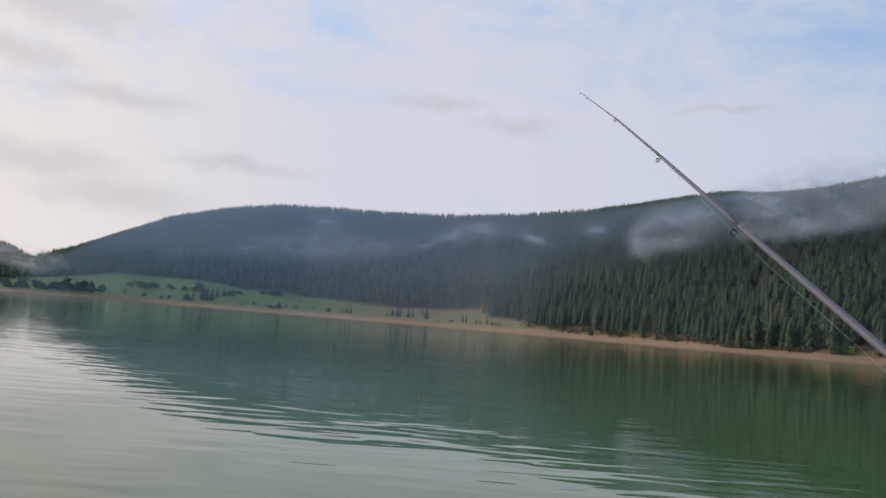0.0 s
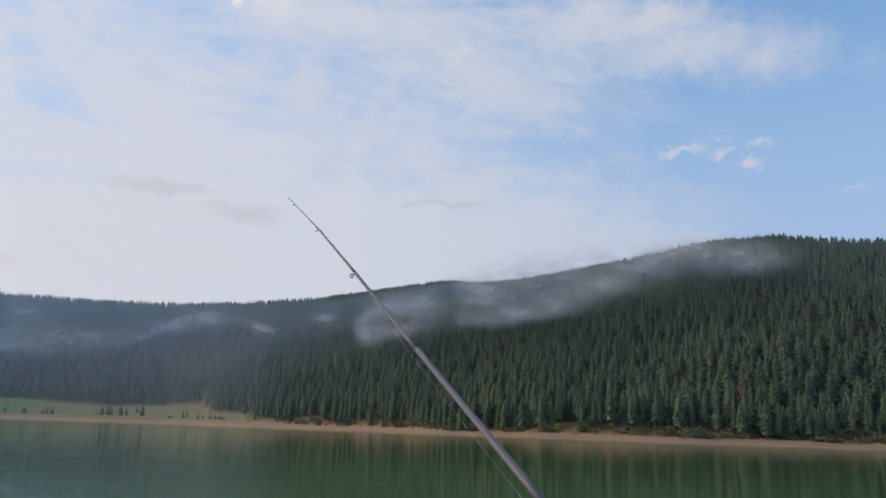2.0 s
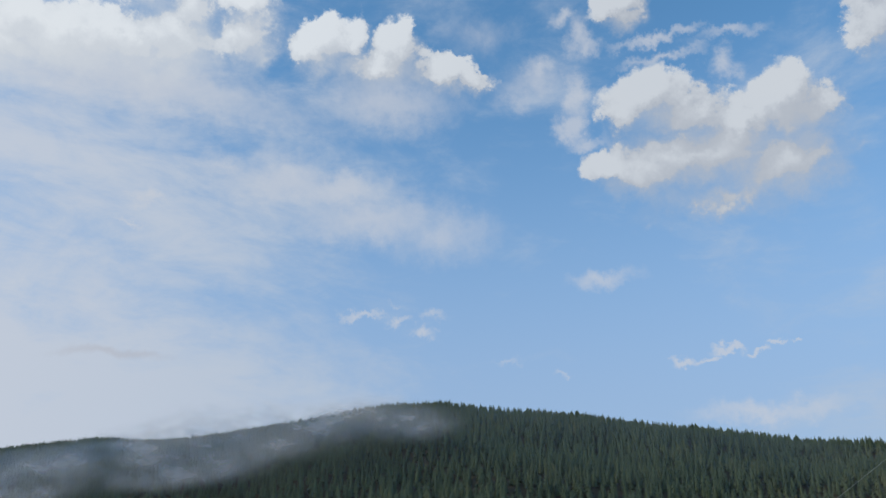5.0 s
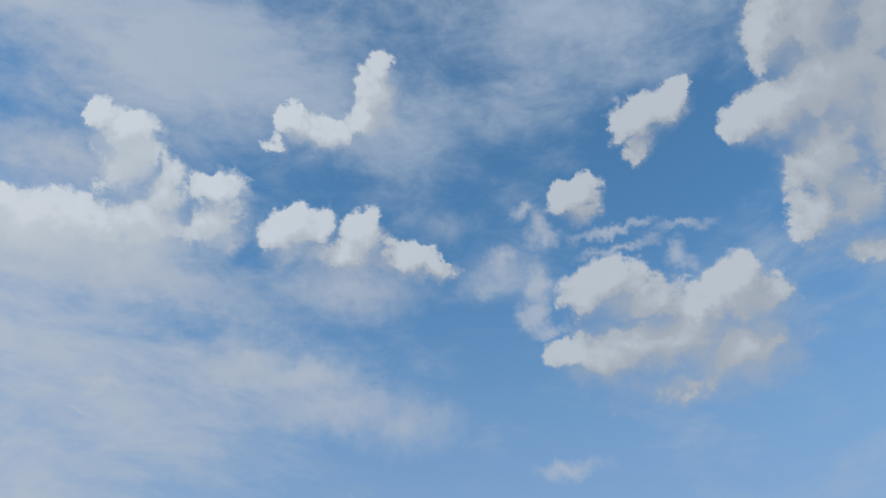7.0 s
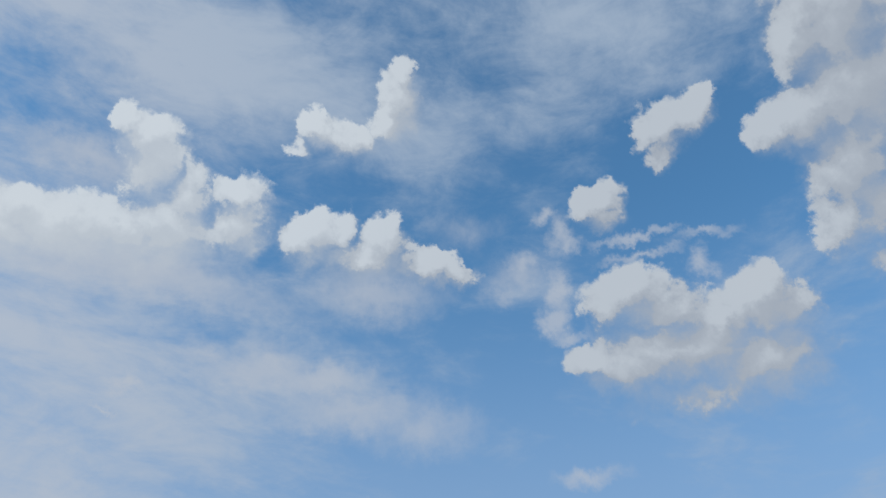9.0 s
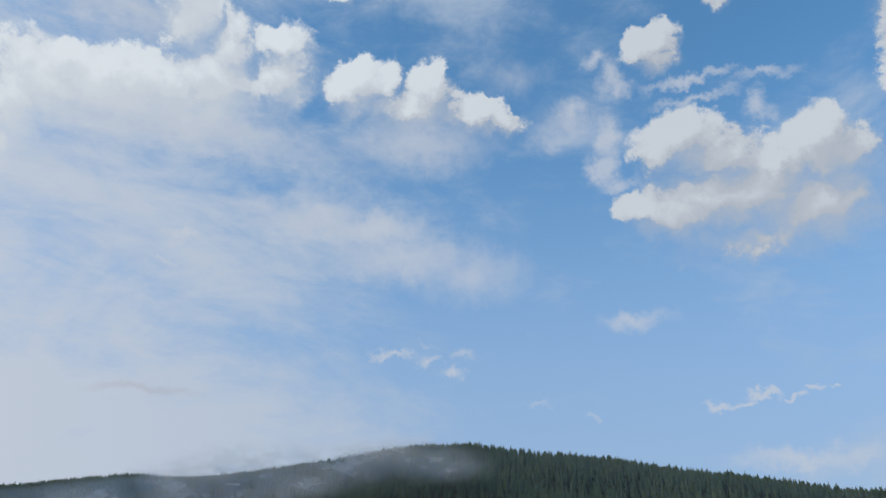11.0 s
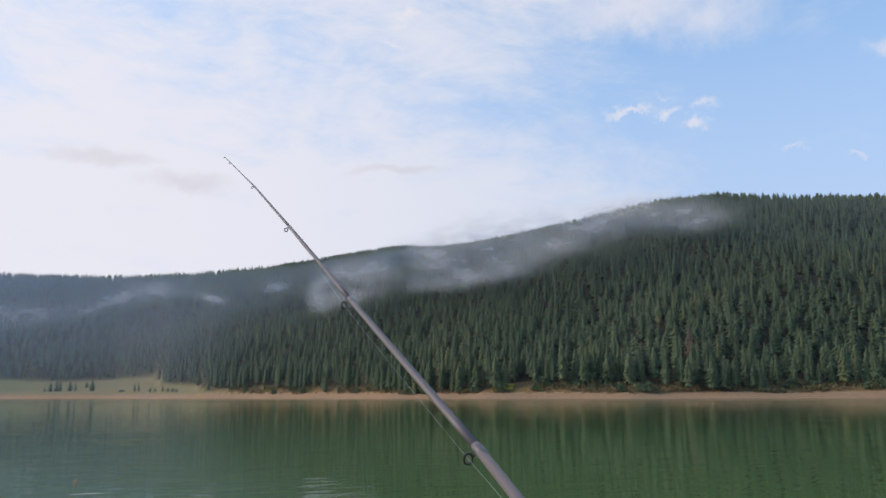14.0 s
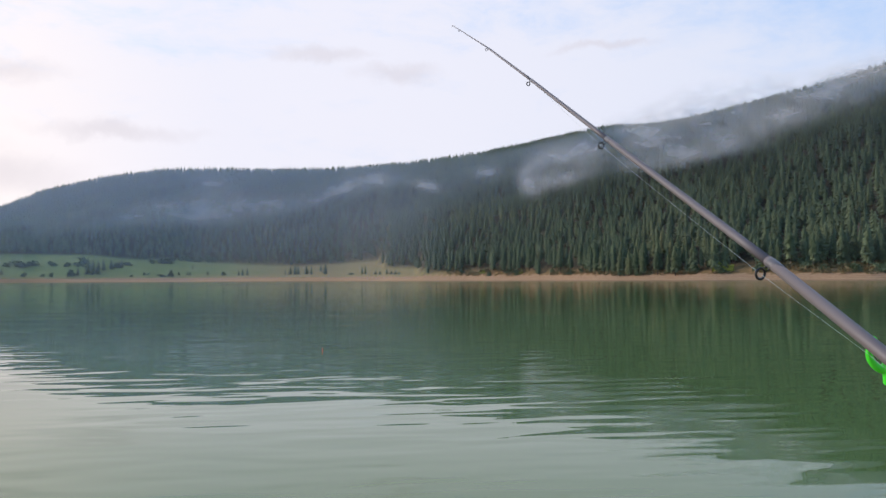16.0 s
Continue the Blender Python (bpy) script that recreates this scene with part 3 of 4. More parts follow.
def build_forest():
    rng = np.random.default_rng(7)
    crowns = [spruce_crown(20 + k, 46) for k in range(14)]
    x, y = scatter(rng, 2.5, 76, 380, 1560, 7.0)
    deep, crest = wood_depth(x, y)
    az = np.degrees(np.arctan2(x, y))
    keep = (deep > np.where(az > 5.6, NEAR_ROW, 0)) & (crest > -45) & (rng.uniform(0, 1, x.size) < 0.95) & (np.hypot(x, y) < 1560)
    x, y = x[keep], y[keep]
    h = (9 + 8 * rng.beta(2.0, 2.2, x.size)) * np.interp(np.hypot(x, y), [430, 560], [1.2, 1.0])
    grow("spruce_forest", x, y, h, 0.9 + h * rng.uniform(0.19, 0.26, x.size), crowns, rng, "dense dark green spruce forest covering the hillside")
    crowns = [spruce_crown(40 + k, 26) for k in range(10)]
    x, y = scatter(rng, -34, 14, 1000, 2480, 10.5)
    deep, crest = wood_depth(x, y)
    az = np.degrees(np.arctan2(x, y))
    keep = (deep > 0) & (crest > -60) & ~((az > 2.5) & (np.hypot(x, y) < 1560))
    x, y = x[keep], y[keep]
    h = 10.5 + 10.5 * rng.beta(2.0, 2.2, x.size)
    grow("far_forest", x, y, h, h * rng.uniform(0.22, 0.29, x.size), crowns, rng, "distant blue-green spruce forest above the pasture")
    x, y = scatter(rng, -40, -24, 3250, 3750, 17.0)
    h = rng.uniform(18, 30, x.size)
    grow("distant_forest", x, y, h, h * 0.3, crowns[:3], rng, "spruce forest on the farthest hazy hill")


build_forest()


def part(name, me, parent, label=""):
    ob = new(name, me)
    ob.parent = parent
    return tagged(ob, label) if label else ob


def spruce(seed, mat=None, boughs=130, bare=0.08):
    """One spruce, 1 m high: trunk and crown under an Empty."""
    mat = mat or NEEDLES
    tree = new("spruce_tree")
    v, f = spruce_crown(seed, boughs, 0.03, 0.74)
    v = v * (0.18, 0.18, 1 - bare) + (0, 0, bare)
    own = np.random.default_rng(seed).uniform(0, 1)
    part("crown", sheet("crown", v, f, mat, {"tint": np.full(len(v), own)}), tree)
    v, f = trunk_shape(0.9, 0.011)
    part("trunk", sheet("trunk", v, f, BARK), tree)
    return tree


def put(tree, x, y, size, turn, wide=1.0):
    z = float(land(np.array([x]), np.array([y]))[0][0])
    tree.matrix_basis = Matrix.Translation((x, y, z - 0.2)) @ Matrix.Rotation(turn, 4, "Z") @ Matrix.Diagonal((size * wide, size * wide, size, 1))
    return tree


def at(az, r):
    return r * math.sin(radians(az)), r * math.cos(radians(az))


def build_shore_spruces():
    rng = np.random.default_rng(11)
    kinds = [spruce(60 + k, None, 130 + 12 * (k % 4), 0.05 + 0.06 * (k % 3)) for k in range(8)]
    for k in kinds:
        tagged(k, "tall dark green spruce at the edge of the shore forest", "tree", "shore spruces")
    x, y = scatter(rng, 5.7, 74, 395, 760, 6.4)
    deep, _ = wood_depth(x, y)
    keep = (deep > 0) & (deep < NEAR_ROW)
    x, y = x[keep], y[keep]
    order = np.argsort(np.hypot(x, y))[:300]
    used = set()
    for n, i in enumerate(order):
        k = int(rng.integers(0, len(kinds)))
        size, turn, wide = rng.uniform(12.5, 20), rng.uniform(0, 6.28), rng.uniform(0.95, 1.35)
        tree = kinds[k] if k not in used else copy_thing(kinds[k], Matrix.Identity(4))
        used.add(k)
        put(tree, float(x[i]), float(y[i]), size, turn, wide)
    rest = np.setdiff1d(np.arange(x.size), order)
    if rest.size:
        h = rng.uniform(12.5, 20, rest.size)
        grow("shore_forest", x[rest], y[rest], h, h * 0.21, [spruce_crown(90 + k, 70) for k in range(4)], rng, "spruces along the farther shore")


build_shore_spruces()


# ---- mist on the slopes ----
def mist_bank(puffs, mat, layers=2, lead=34.0, behind=0.0):
    """Layers of thin cloud hanging over the trees; puffs (bearing, height, half width, half height, tilt) say where it is dense."""
    p = np.array(puffs)
    az = np.arange((p[:, 0] - p[:, 2] * 1.5).min(), (p[:, 0] + p[:, 2] * 1.5).max(), 0.22)
    el = np.arange((p[:, 1] - p[:, 3] * 1.5).min() - 0.6, (p[:, 1] + p[:, 3] * 1.5).max() + 0.6, 0.14)
    a, e = np.meshgrid(az, el)
    rim = np.zeros_like(a)
    for pa, pe, pw, ph, tilt in puffs:
        du, dv = a - pa, e - pe
        c, s = math.cos(radians(tilt)), math.sin(radians(tilt))
        near = np.exp(-1.9 * (((du * c + dv * s) / pw) ** 2 + ((dv * c - du * s) / ph) ** 2))
        rim = rim + near * (1 - rim)
    rim = ramp(rim, 0.06, 1.0)
    r = np.full(a.shape, np.nan)
    sa, ca, te = np.sin(np.radians(a)), np.cos(np.radians(a)), np.tan(np.radians(e))
    for d in np.arange(420, 2300, 8.0):
        hit = np.isnan(r) & (land(d * sa, d * ca)[0] + lead > EYE + te * d)
        r[hit] = d
    r = np.where(np.isnan(r), over(RIDGE, a), np.minimum(r, over(RIDGE, a))) + behind
    verts, faces = [], []
    rows, cols = a.shape
    i = np.arange(rows * cols).reshape(rows, cols)
    quad = np.stack([i[:-1, :-1], i[:-1, 1:], i[1:, 1:], i[1:, :-1]], -1).reshape(-1, 4)
    quad = quad[np.clip(rim, 0, 1).ravel()[quad].max(axis=1) > 0.03]
    for k in range(layers):
        d = r - 14.0 * k
        verts.append(np.stack([d * sa, d * ca, EYE + d * te], -1).reshape(-1, 3))
        faces.append(quad + k * a.size)
    me = sheet("mist_bank", np.concatenate(verts), np.concatenate(faces), mat, {"rim": np.tile(np.clip(rim, 0, 1).ravel(), layers), "across": np.tile(a.ravel(), layers), "up": np.tile(e.ravel() * 1.7, layers), "layer": np.repeat(np.arange(layers) * 0.45, a.size)})
    me.polygons.foreach_set("use_smooth", np.ones(len(me.polygons), bool))
    return tagged(new("mist_bank", me), "thin grey mist hanging against the spruce slope", "mist", "mist banks", kind="stuff")


MIST = mist_material("mist", 0.42, 0.8)
WISP = mist_material("mist_wisp", 0.55, 0.8)
THIN = mist_material("thin_mist", 0.24, 0.8)
mist_bank([(-9.4, 4.85, 5.0, 1.25, 4), (-8.0, 5.2, 2.6, 1.2, 8), (-13.2, 4.5, 3.6, 0.75, 10), (-5.4, 5.1, 2.8, 0.8, 8), (-9.0, 6.6, 1.6, 0.6, 0),
           (-2.0, 5.7, 2.2, 0.75, 18), (0.2, 6.45, 2.6, 0.8, 16), (2.4, 6.95, 2.6, 0.75, 5), (6.0, 6.6, 1.6, 0.5, -10), (10.2, 7.5, 1.3, 0.6, 12)], WISP, 1)
mist_bank([(14.6, 8.4, 2.3, 1.3, 16), (17.0, 9.0, 2.2, 1.0, 10), (13.3, 6.8, 1.3, 1.4, -15), (15.6, 7.1, 2.6, 1.0, 8), (20.6, 9.7, 3.6, 1.7, 4), (25.0, 10.1, 5.2, 2.2, 5), (28.8, 10.9, 4.6, 1.9, 12),
           (32.2, 11.7, 4.0, 1.6, 16), (35.6, 12.3, 4.0, 1.5, 10), (22.5, 8.4, 6.0, 1.2, 5), (39.0, 12.0, 4.2, 1.4, 0)], MIST)
mist_bank([(24.6, 12.0, 3.4, 1.3, 6), (22.3, 11.4, 2.4, 0.9, 10), (28.2, 12.6, 3.0, 0.9, 10)], THIN, 1, 34.0, 160.0)
mist_bank([(-27.2, 1.7, 1.6, 0.75, -18), (-26.2, 2.3, 1.6, 0.6, -20), (-29.5, 2.2, 2.0, 0.7, 0), (-31, 2.4, 4.0, 1.2, 0)], WISP, 1, 34.0, 700.0)


def build_haze_sheets():
    """Sheets added above the tree tops to tint distance haze: one near by, two far off."""
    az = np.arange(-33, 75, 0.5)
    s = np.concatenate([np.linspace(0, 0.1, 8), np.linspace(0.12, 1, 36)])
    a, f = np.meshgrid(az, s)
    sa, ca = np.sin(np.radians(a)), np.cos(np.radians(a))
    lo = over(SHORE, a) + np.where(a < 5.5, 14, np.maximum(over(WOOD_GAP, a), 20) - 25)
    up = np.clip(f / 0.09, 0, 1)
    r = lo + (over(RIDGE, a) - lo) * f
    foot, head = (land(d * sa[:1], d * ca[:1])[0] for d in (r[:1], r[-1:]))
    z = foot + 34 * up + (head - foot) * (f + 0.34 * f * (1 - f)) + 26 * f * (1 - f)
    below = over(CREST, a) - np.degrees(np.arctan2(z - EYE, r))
    # painted haze: the tint grows with distance from the viewpoint, fading at the crest
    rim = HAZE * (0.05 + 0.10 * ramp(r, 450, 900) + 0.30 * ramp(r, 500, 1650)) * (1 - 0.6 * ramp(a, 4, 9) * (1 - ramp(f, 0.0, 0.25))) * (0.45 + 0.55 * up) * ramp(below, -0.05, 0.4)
    rows, cols = a.shape
    i = np.arange(rows * cols).reshape(rows, cols)
    quad = np.stack([i[:-1, :-1], i[:-1, 1:], i[1:, 1:], i[1:, :-1]], -1).reshape(-1, 4)
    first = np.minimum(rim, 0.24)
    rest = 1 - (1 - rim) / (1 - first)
    upper = quad[rest.ravel()[quad].max(axis=1) > 0.012]
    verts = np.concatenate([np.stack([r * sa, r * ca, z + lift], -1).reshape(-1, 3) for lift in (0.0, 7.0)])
    me = sheet("haze", verts, np.concatenate([quad, upper + a.size]), haze_sheet_material(), {"rim": np.concatenate([first.ravel(), rest.ravel()])})
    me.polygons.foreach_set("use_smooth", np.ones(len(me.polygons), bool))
    tagged(new("haze", me), "faint blue sheets added over the wooded slopes as distance haze", "haze", kind="stuff")


build_haze_sheets()


# ---- shore and pasture: single trees and bushes ----
def shore_at(az):
    x, y = at(az, 1.0)
    r = np.arange(300, 1400, 1.0)
    z = land(r * x, r * y)[0]
    return float(r[np.nonzero(z > 0)[0][0]])


def sight(az, el):
    """Where the ground is met, along a bearing, at a height above the level."""
    x, y = at(az, 1.0)
    r = np.arange(330, 2300, 1.0)
    z = land(r * x, r * y)[0]
    hit = np.nonzero(z > EYE + math.tan(radians(el)) * r)[0]
    return float(r[hit[0]]) if hit.size else 1200.0


PASTURE_SPRUCES = [spruce(140 + k, None, 80, 0.02) for k in range(3)]
for tree in PASTURE_SPRUCES:
    tagged(tree, "small dark spruce standing alone on the lakeside pasture", "tree", "pasture spruces")
# bearing, height of the foot, height of the tree, all in degrees, and width over height
PASTURE = [(-17.20, 0.36, 0.52, 0.62), (-21.06, 1.03, 0.28, 0.86), (-21.51, 0.42, 0.36, 0.67), (-10.09, 0.81, 0.24, 1.00), (-9.14, 0.39, 0.32, 0.88), (-10.44, 0.37, 0.28, 0.57), (-10.27, 0.37, 0.26, 0.62), (-7.10, 0.32, 0.40, 0.50),
           (-6.85, 0.32, 0.48, 0.50), (-6.53, 0.34, 0.48, 0.58), (-3.96, 0.37, 0.28, 0.71), (-3.62, 0.37, 0.52, 0.62), (-3.27, 0.39, 0.68, 0.53), (-3.08, 0.38, 0.60, 0.47), (-2.52, 0.38, 0.60, 0.67), (-2.19, 0.38, 0.56, 0.36),
           (-1.54, 0.60, 0.44, 0.55), (-1.21, 0.38, 0.76, 0.53), (1.32, 0.37, 0.52, 0.46), (1.56, 0.36, 0.56, 0.36), (2.29, 0.36, 0.28, 0.86), (2.59, 0.36, 0.26, 0.92), (3.04, 0.36, 0.40, 0.60), (3.38, 0.36, 0.28, 0.86),
           (3.68, 0.35, 0.30, 0.93), (3.92, 0.35, 0.24, 1.00), (-15.22, 0.76, 0.60, 0.67), (-15.69, 0.68, 0.72, 0.56), (-16.28, 0.41, 0.96, 0.50), (-16.58, 0.41, 0.84, 0.52), (-15.98, 0.41, 0.88, 0.50), (-14.58, 0.83, 0.56, 0.64)]
for n, (az, el, high, wide) in enumerate(PASTURE):
    tree = PASTURE_SPRUCES[n] if n < 3 else copy_thing(PASTURE_SPRUCES[n % 3], Matrix.Identity(4))
    r = sight(az, el)
    x, y = at(az, r)
    put(tree, x, y, radians(high) * r * 1.1, az * 7.3, wide * 3.5)

DEAD_SPRUCE = spruce(150, DEAD, 90, 0.1)
tagged(DEAD_SPRUCE, "dead spruce with reddish brown needles among green trees", "tree", "dead spruces")
for n, (az, el, size) in enumerate([(38.7, 2.3, 24), (59.0, 2.2, 24), (60.0, 2.0, 22), (34.2, 1.6, 20)]):
    tree = DEAD_SPRUCE if n == 0 else copy_thing(DEAD_SPRUCE, Matrix.Identity(4))
    r = sight(az, el) - 4
    x, y = at(az, r)
    put(tree, x, y, size * 0.8, n * 1.7, 1.35)


def leaf_crown(seed, count, spread=(1.0, 1.0, 0.8), leaf=0.16, clumps=9):
    """Many small leaf blades gathered in uneven clumps, about 1 m in radius."""
    rng = np.random.default_rng(seed)
    centre = rng.normal(0, 0.42, (clumps, 3)) * spread
    centre[:, 2] = np.clip(0.5 + centre[:, 2] * 0.85, 0.1, 1.2)
    which = rng.integers(0, clumps, count)
    p = centre[which] + rng.normal(0, 0.2, (count, 3)) * spread
    p[:, 2] = np.abs(p[:, 2])
    a = rng.normal(0, 1, (count, 3))
    a /= np.linalg.norm(a, axis=1)[:, None]
    b = np.cross(a, rng.normal(0, 1, (count, 3)))
    b /= np.linalg.norm(b, axis=1)[:, None]
    size = leaf * rng.uniform(0.6, 1.3, count)[:, None]
    v = np.stack([p - a * size, p + b * size * 0.55, p + a * size, p - b * size * 0.55], 1).reshape(-1, 3)
    return v, np.arange(count * 4).reshape(-1, 4)


def bush(name, seed, mat, label, category="bush", group="", count=420):
    """One leafy bush, 1 m in radius: a few stems and a crown."""
    ob = new(name)
    v, f = leaf_crown(seed, count)
    part("crown", sheet("crown", v, f, mat), ob)
    stems, faces = [], []
    for k in range(3):
        sv, sf = trunk_shape(0.7, 0.05, 5, 0.25)
        c, s = math.cos(2.1 * k + seed), math.sin(2.1 * k + seed)
        faces.append(sf + sum(len(q) for q in stems))
        stems.append(np.stack([sv[:, 0] * c - sv[:, 1] * s, sv[:, 0] * s + sv[:, 1] * c, sv[:, 2] - 0.1], 1))
    part("trunk", sheet("trunk", np.concatenate(stems), np.concatenate(faces), BARK), ob)
    return tagged(ob, label, category, group)


gold = bush("yellow_bush", 3, GOLD, "bright yellow-green bush at the foot of the spruces", "bush", "yellow bushes")
for n, (az, el, size) in enumerate([(25.9, 0.42, 3.6), (28.5, 0.4, 2.2), (26.5, 0.42, 2.2), (12.6, 0.38, 2.2), (9.9, 0.36, 2.0)]):
    tree = gold if n == 0 else copy_thing(gold, Matrix.Identity(4))
    x, y = at(az, sight(az, el))
    put(tree, x, y, size, n * 2.2, 1.1)

willow = [bush("willow_bush", 30 + k, LEAVES, "rounded dark green willow bush on the pasture", "bush", "pasture bushes", 500) for k in range(3)]
# bearing, height of the foot, height of the bush, all in degrees, and width over height
BUSHES = [(-16.90, 0.92, 0.56, 1.79), (-14.15, 1.02, 0.24, 2.50), (-14.84, 0.85, 0.48, 1.08), (-17.61, 0.30, 0.40, 1.40), (-20.32, 0.31, 0.28, 1.29), (-18.71, 0.97, 0.36, 1.56), (-19.80, 0.95, 0.32, 2.81), (-20.59, 0.91, 0.44, 2.27),
           (-17.78, 0.95, 0.32, 1.88), (-19.24, 0.29, 0.16, 1.88), (-18.70, 0.29, 0.28, 1.00), (-11.86, 1.13, 0.52, 3.08), (-10.51, 1.29, 0.40, 2.00), (-9.79, 1.23, 0.40, 1.50), (-8.87, 1.21, 0.52, 1.92), (-11.50, 0.24, 0.40, 1.10),
           (-12.04, 0.25, 0.20, 3.00), (-13.97, 0.27, 0.16, 1.50), (-13.19, 0.38, 0.16, 1.00), (-12.92, 0.38, 0.16, 1.00), (-11.02, 0.38, 0.20, 1.00), (-8.09, 0.33, 0.24, 1.33), (0.51, 0.35, 0.14, 3.20), (-12.66, 1.15, 0.28, 2.14),
           (-21.29, 0.91, 0.24, 1.83),
          (-23.6, 0.30, 0.75, 1.4), (-24.3, 0.30, 0.8, 1.3), (-25.0, 0.30, 0.7, 1.5), (-25.8, 0.30, 0.6, 1.6), (-26.6, 0.25, 0.6, 1.6), (-27.5, 0.2, 0.55, 1.8), (-28.4, 0.2, 0.55, 1.8), (-22.9, 0.35, 0.6, 1.2)]
for n, (az, el, high, wide) in enumerate(BUSHES):
    tree = willow[n] if n < 3 else copy_thing(willow[n % 3], Matrix.Identity(4))
    r = sight(az, el)
    x, y = at(az, r)
    put(tree, x, y, radians(high) * r * 0.8, n * 1.3, wide * 0.65)


bank = np.random.default_rng(77)
for n in range(46):
    az = float(6.5 + 64 * (n + bank.uniform(0, 0.9)) / 46)
    r = shore_at(az) + 13 + bank.uniform(0, 1) * float(over(WOOD_GAP, az)) * 0.7
    tree = copy_thing(willow[n % 3], Matrix.Identity(4))
    tagged(tree, "low olive-green bush on the bank below the spruces", "bush", "bank bushes")
    x, y = at(az, r)
    put(tree, x, y, float(bank.uniform(1.8, 4.2)), n * 2.1, 1.1)


for n, (az, el, size) in enumerate([(42.6, 1.9, 7.0), (31.8, 0.9, 5.0), (41.0, 1.1, 5.5), (57.4, 1.2, 6.0), (49.6, 1.1, 5.0), (33.4, 1.0, 5.5), (20.0, 0.8, 5.0)]):
    tree = copy_thing(willow[(n + 1) % 3], Matrix.Identity(4))
    tagged(tree, "light green broadleaf tree growing among dark spruces", "tree", "broadleaf trees")
    x, y = at(az, sight(az, el) - 3)
    put(tree, x, y, size * 1.3, n * 1.9, 0.8)


def build_scrub():
    """Low autumn scrub along the bank, between beach and trees."""
    rng = np.random.default_rng(31)
    vs, fs, base = [], [], 0
    for k in range(1900):
        az = rng.uniform(5.5, 72)
        ds = shore_cache[int(az * 4)]
        gap = float(np.maximum(over(WOOD_GAP, az), 20))
        r = ds + rng.uniform(12, gap + 6)
        if waves(np.array([az * 9.0]), np.array([r * 0.1]), 40, 5)[0] + rng.normal(0, 0.5) < -0.5:
            continue
        x, y = at(az, r)
        z = float(land(np.array([x]), np.array([y]))[0][0])
        v, f = leaf_crown(int(rng.integers(1e6)), 46, (1.0, 1.0, 0.9), 0.19, 5)
        size = rng.uniform(0.7, 2.4)
        vs.append(v * (size * 1.3, size * 1.3, size) + (x, y, z - 0.1))
        fs.append(f + base)
        base += len(v)
    me = sheet("bank_scrub", np.concatenate(vs), np.concatenate(fs), SCRUB)
    tagged(new("bank_scrub", me), "green and rust-brown autumn scrub along the bank", "scrub", kind="stuff")


shore_cache = {k: shore_at(k / 4) for k in range(20, 292)}
build_scrub()


def box_mesh(name, size, mat, bevel=0.0, offset=(0, 0, 0)):
    bm = bmesh.new()
    bmesh.ops.create_cube(bm, size=1.0, matrix=Matrix.Translation(offset) @ Matrix.Diagonal((*size, 1)))
    if bevel:
        bmesh.ops.bevel(bm, geom=bm.edges[:], offset=bevel, segments=2, affect="EDGES")
    me = bpy.data.meshes.new(name)
    bm.to_mesh(me)
    bm.free()
    me.materials.append(mat)
    return me


def build_hut():
    white, t, b = material("white_boards", (0.78, 0.77, 0.74), 0.7)
    t.links.new(mix_colour(t, noise_node(t, place_of(t), 1.5).outputs[0], (0.65, 0.64, 0.6), (0.82, 0.81, 0.78)), b.inputs["Base Color"])
    grey, _, _ = material("grey_sheet_roof", (0.3, 0.3, 0.31), 0.6)
    hut = new("pasture_hut")
    x, y = at(-22.5, sight(-22.5, 0.34))
    hut.location = (x, y, float(land(np.array([x]), np.array([y]))[0][0]))
    hut.rotation_euler = (0, 0, 0.4)
    part("wall", box_mesh("wall", (4, 3, 2.4), white, 0.05, (0, 0, 1.2)), hut)
    roof = part("roof", box_mesh("roof", (4.5, 3.6, 0.2), grey, 0.03, (0, 0, 2.52)), hut)
    tagged(hut, "small white hut beside bushes on the pasture", "hut")


build_hut()


# ---- tackle at hand ----
def plain(name, colour, rough, metal=0.0, grain=0.0, scale=200.0, spec=0.5):
    m, t, b = material(name, colour, rough, metal, spec)
    n = noise_node(t, node(t, "ShaderNodeTexCoord").outputs["Object"], scale, 4.0, 0.6).outputs[0]
    dark, pale = [c * (1 - grain) for c in colour], [min(1, c * (1 + grain)) for c in colour]
    t.links.new(mix_colour(t, remap(t, n, 0.3, 0.7), dark, pale), b.inputs["Base Color"])
    t.links.new(remap(t, n, 0.2, 0.8, rough * 0.85, min(1, rough * 1.15)), b.inputs["Roughness"])
    return m


BLANK = plain("grey_rod_blank", (0.15, 0.123, 0.12), 0.5, 0.0, 0.05, 900.0, 0.35)
COLLAR = plain("dark_collar", (0.12, 0.105, 0.105), 0.35, 0.05, 0.1)
GUIDE = plain("black_guide_frame", (0.02, 0.022, 0.022), 0.35, 0.2, 0.2)
INSERT = plain("grey_ring_insert", (0.35, 0.37, 0.36), 0.2, 0.6, 0.1)
NEON = plain("neon_green_plastic", (0.06, 0.90, 0.03), 0.42, 0.0, 0.06, 40.0)
STEEL = plain("bright_steel", (0.45, 0.41, 0.37), 0.45, 0.9, 0.1)
BLACK = plain("black_paint", (0.012, 0.012, 0.013), 0.38, 0.0, 0.2)
STICKER = plain("pale_sticker", (0.72, 0.60, 0.52), 0.6, 0.0, 0.08)
LINE = plain("nylon_line", (0.38, 0.42, 0.38), 0.35, 0.0, 0.05)
RED = plain("red_float_paint", (0.75, 0.09, 0.03), 0.4, 0.0, 0.1)


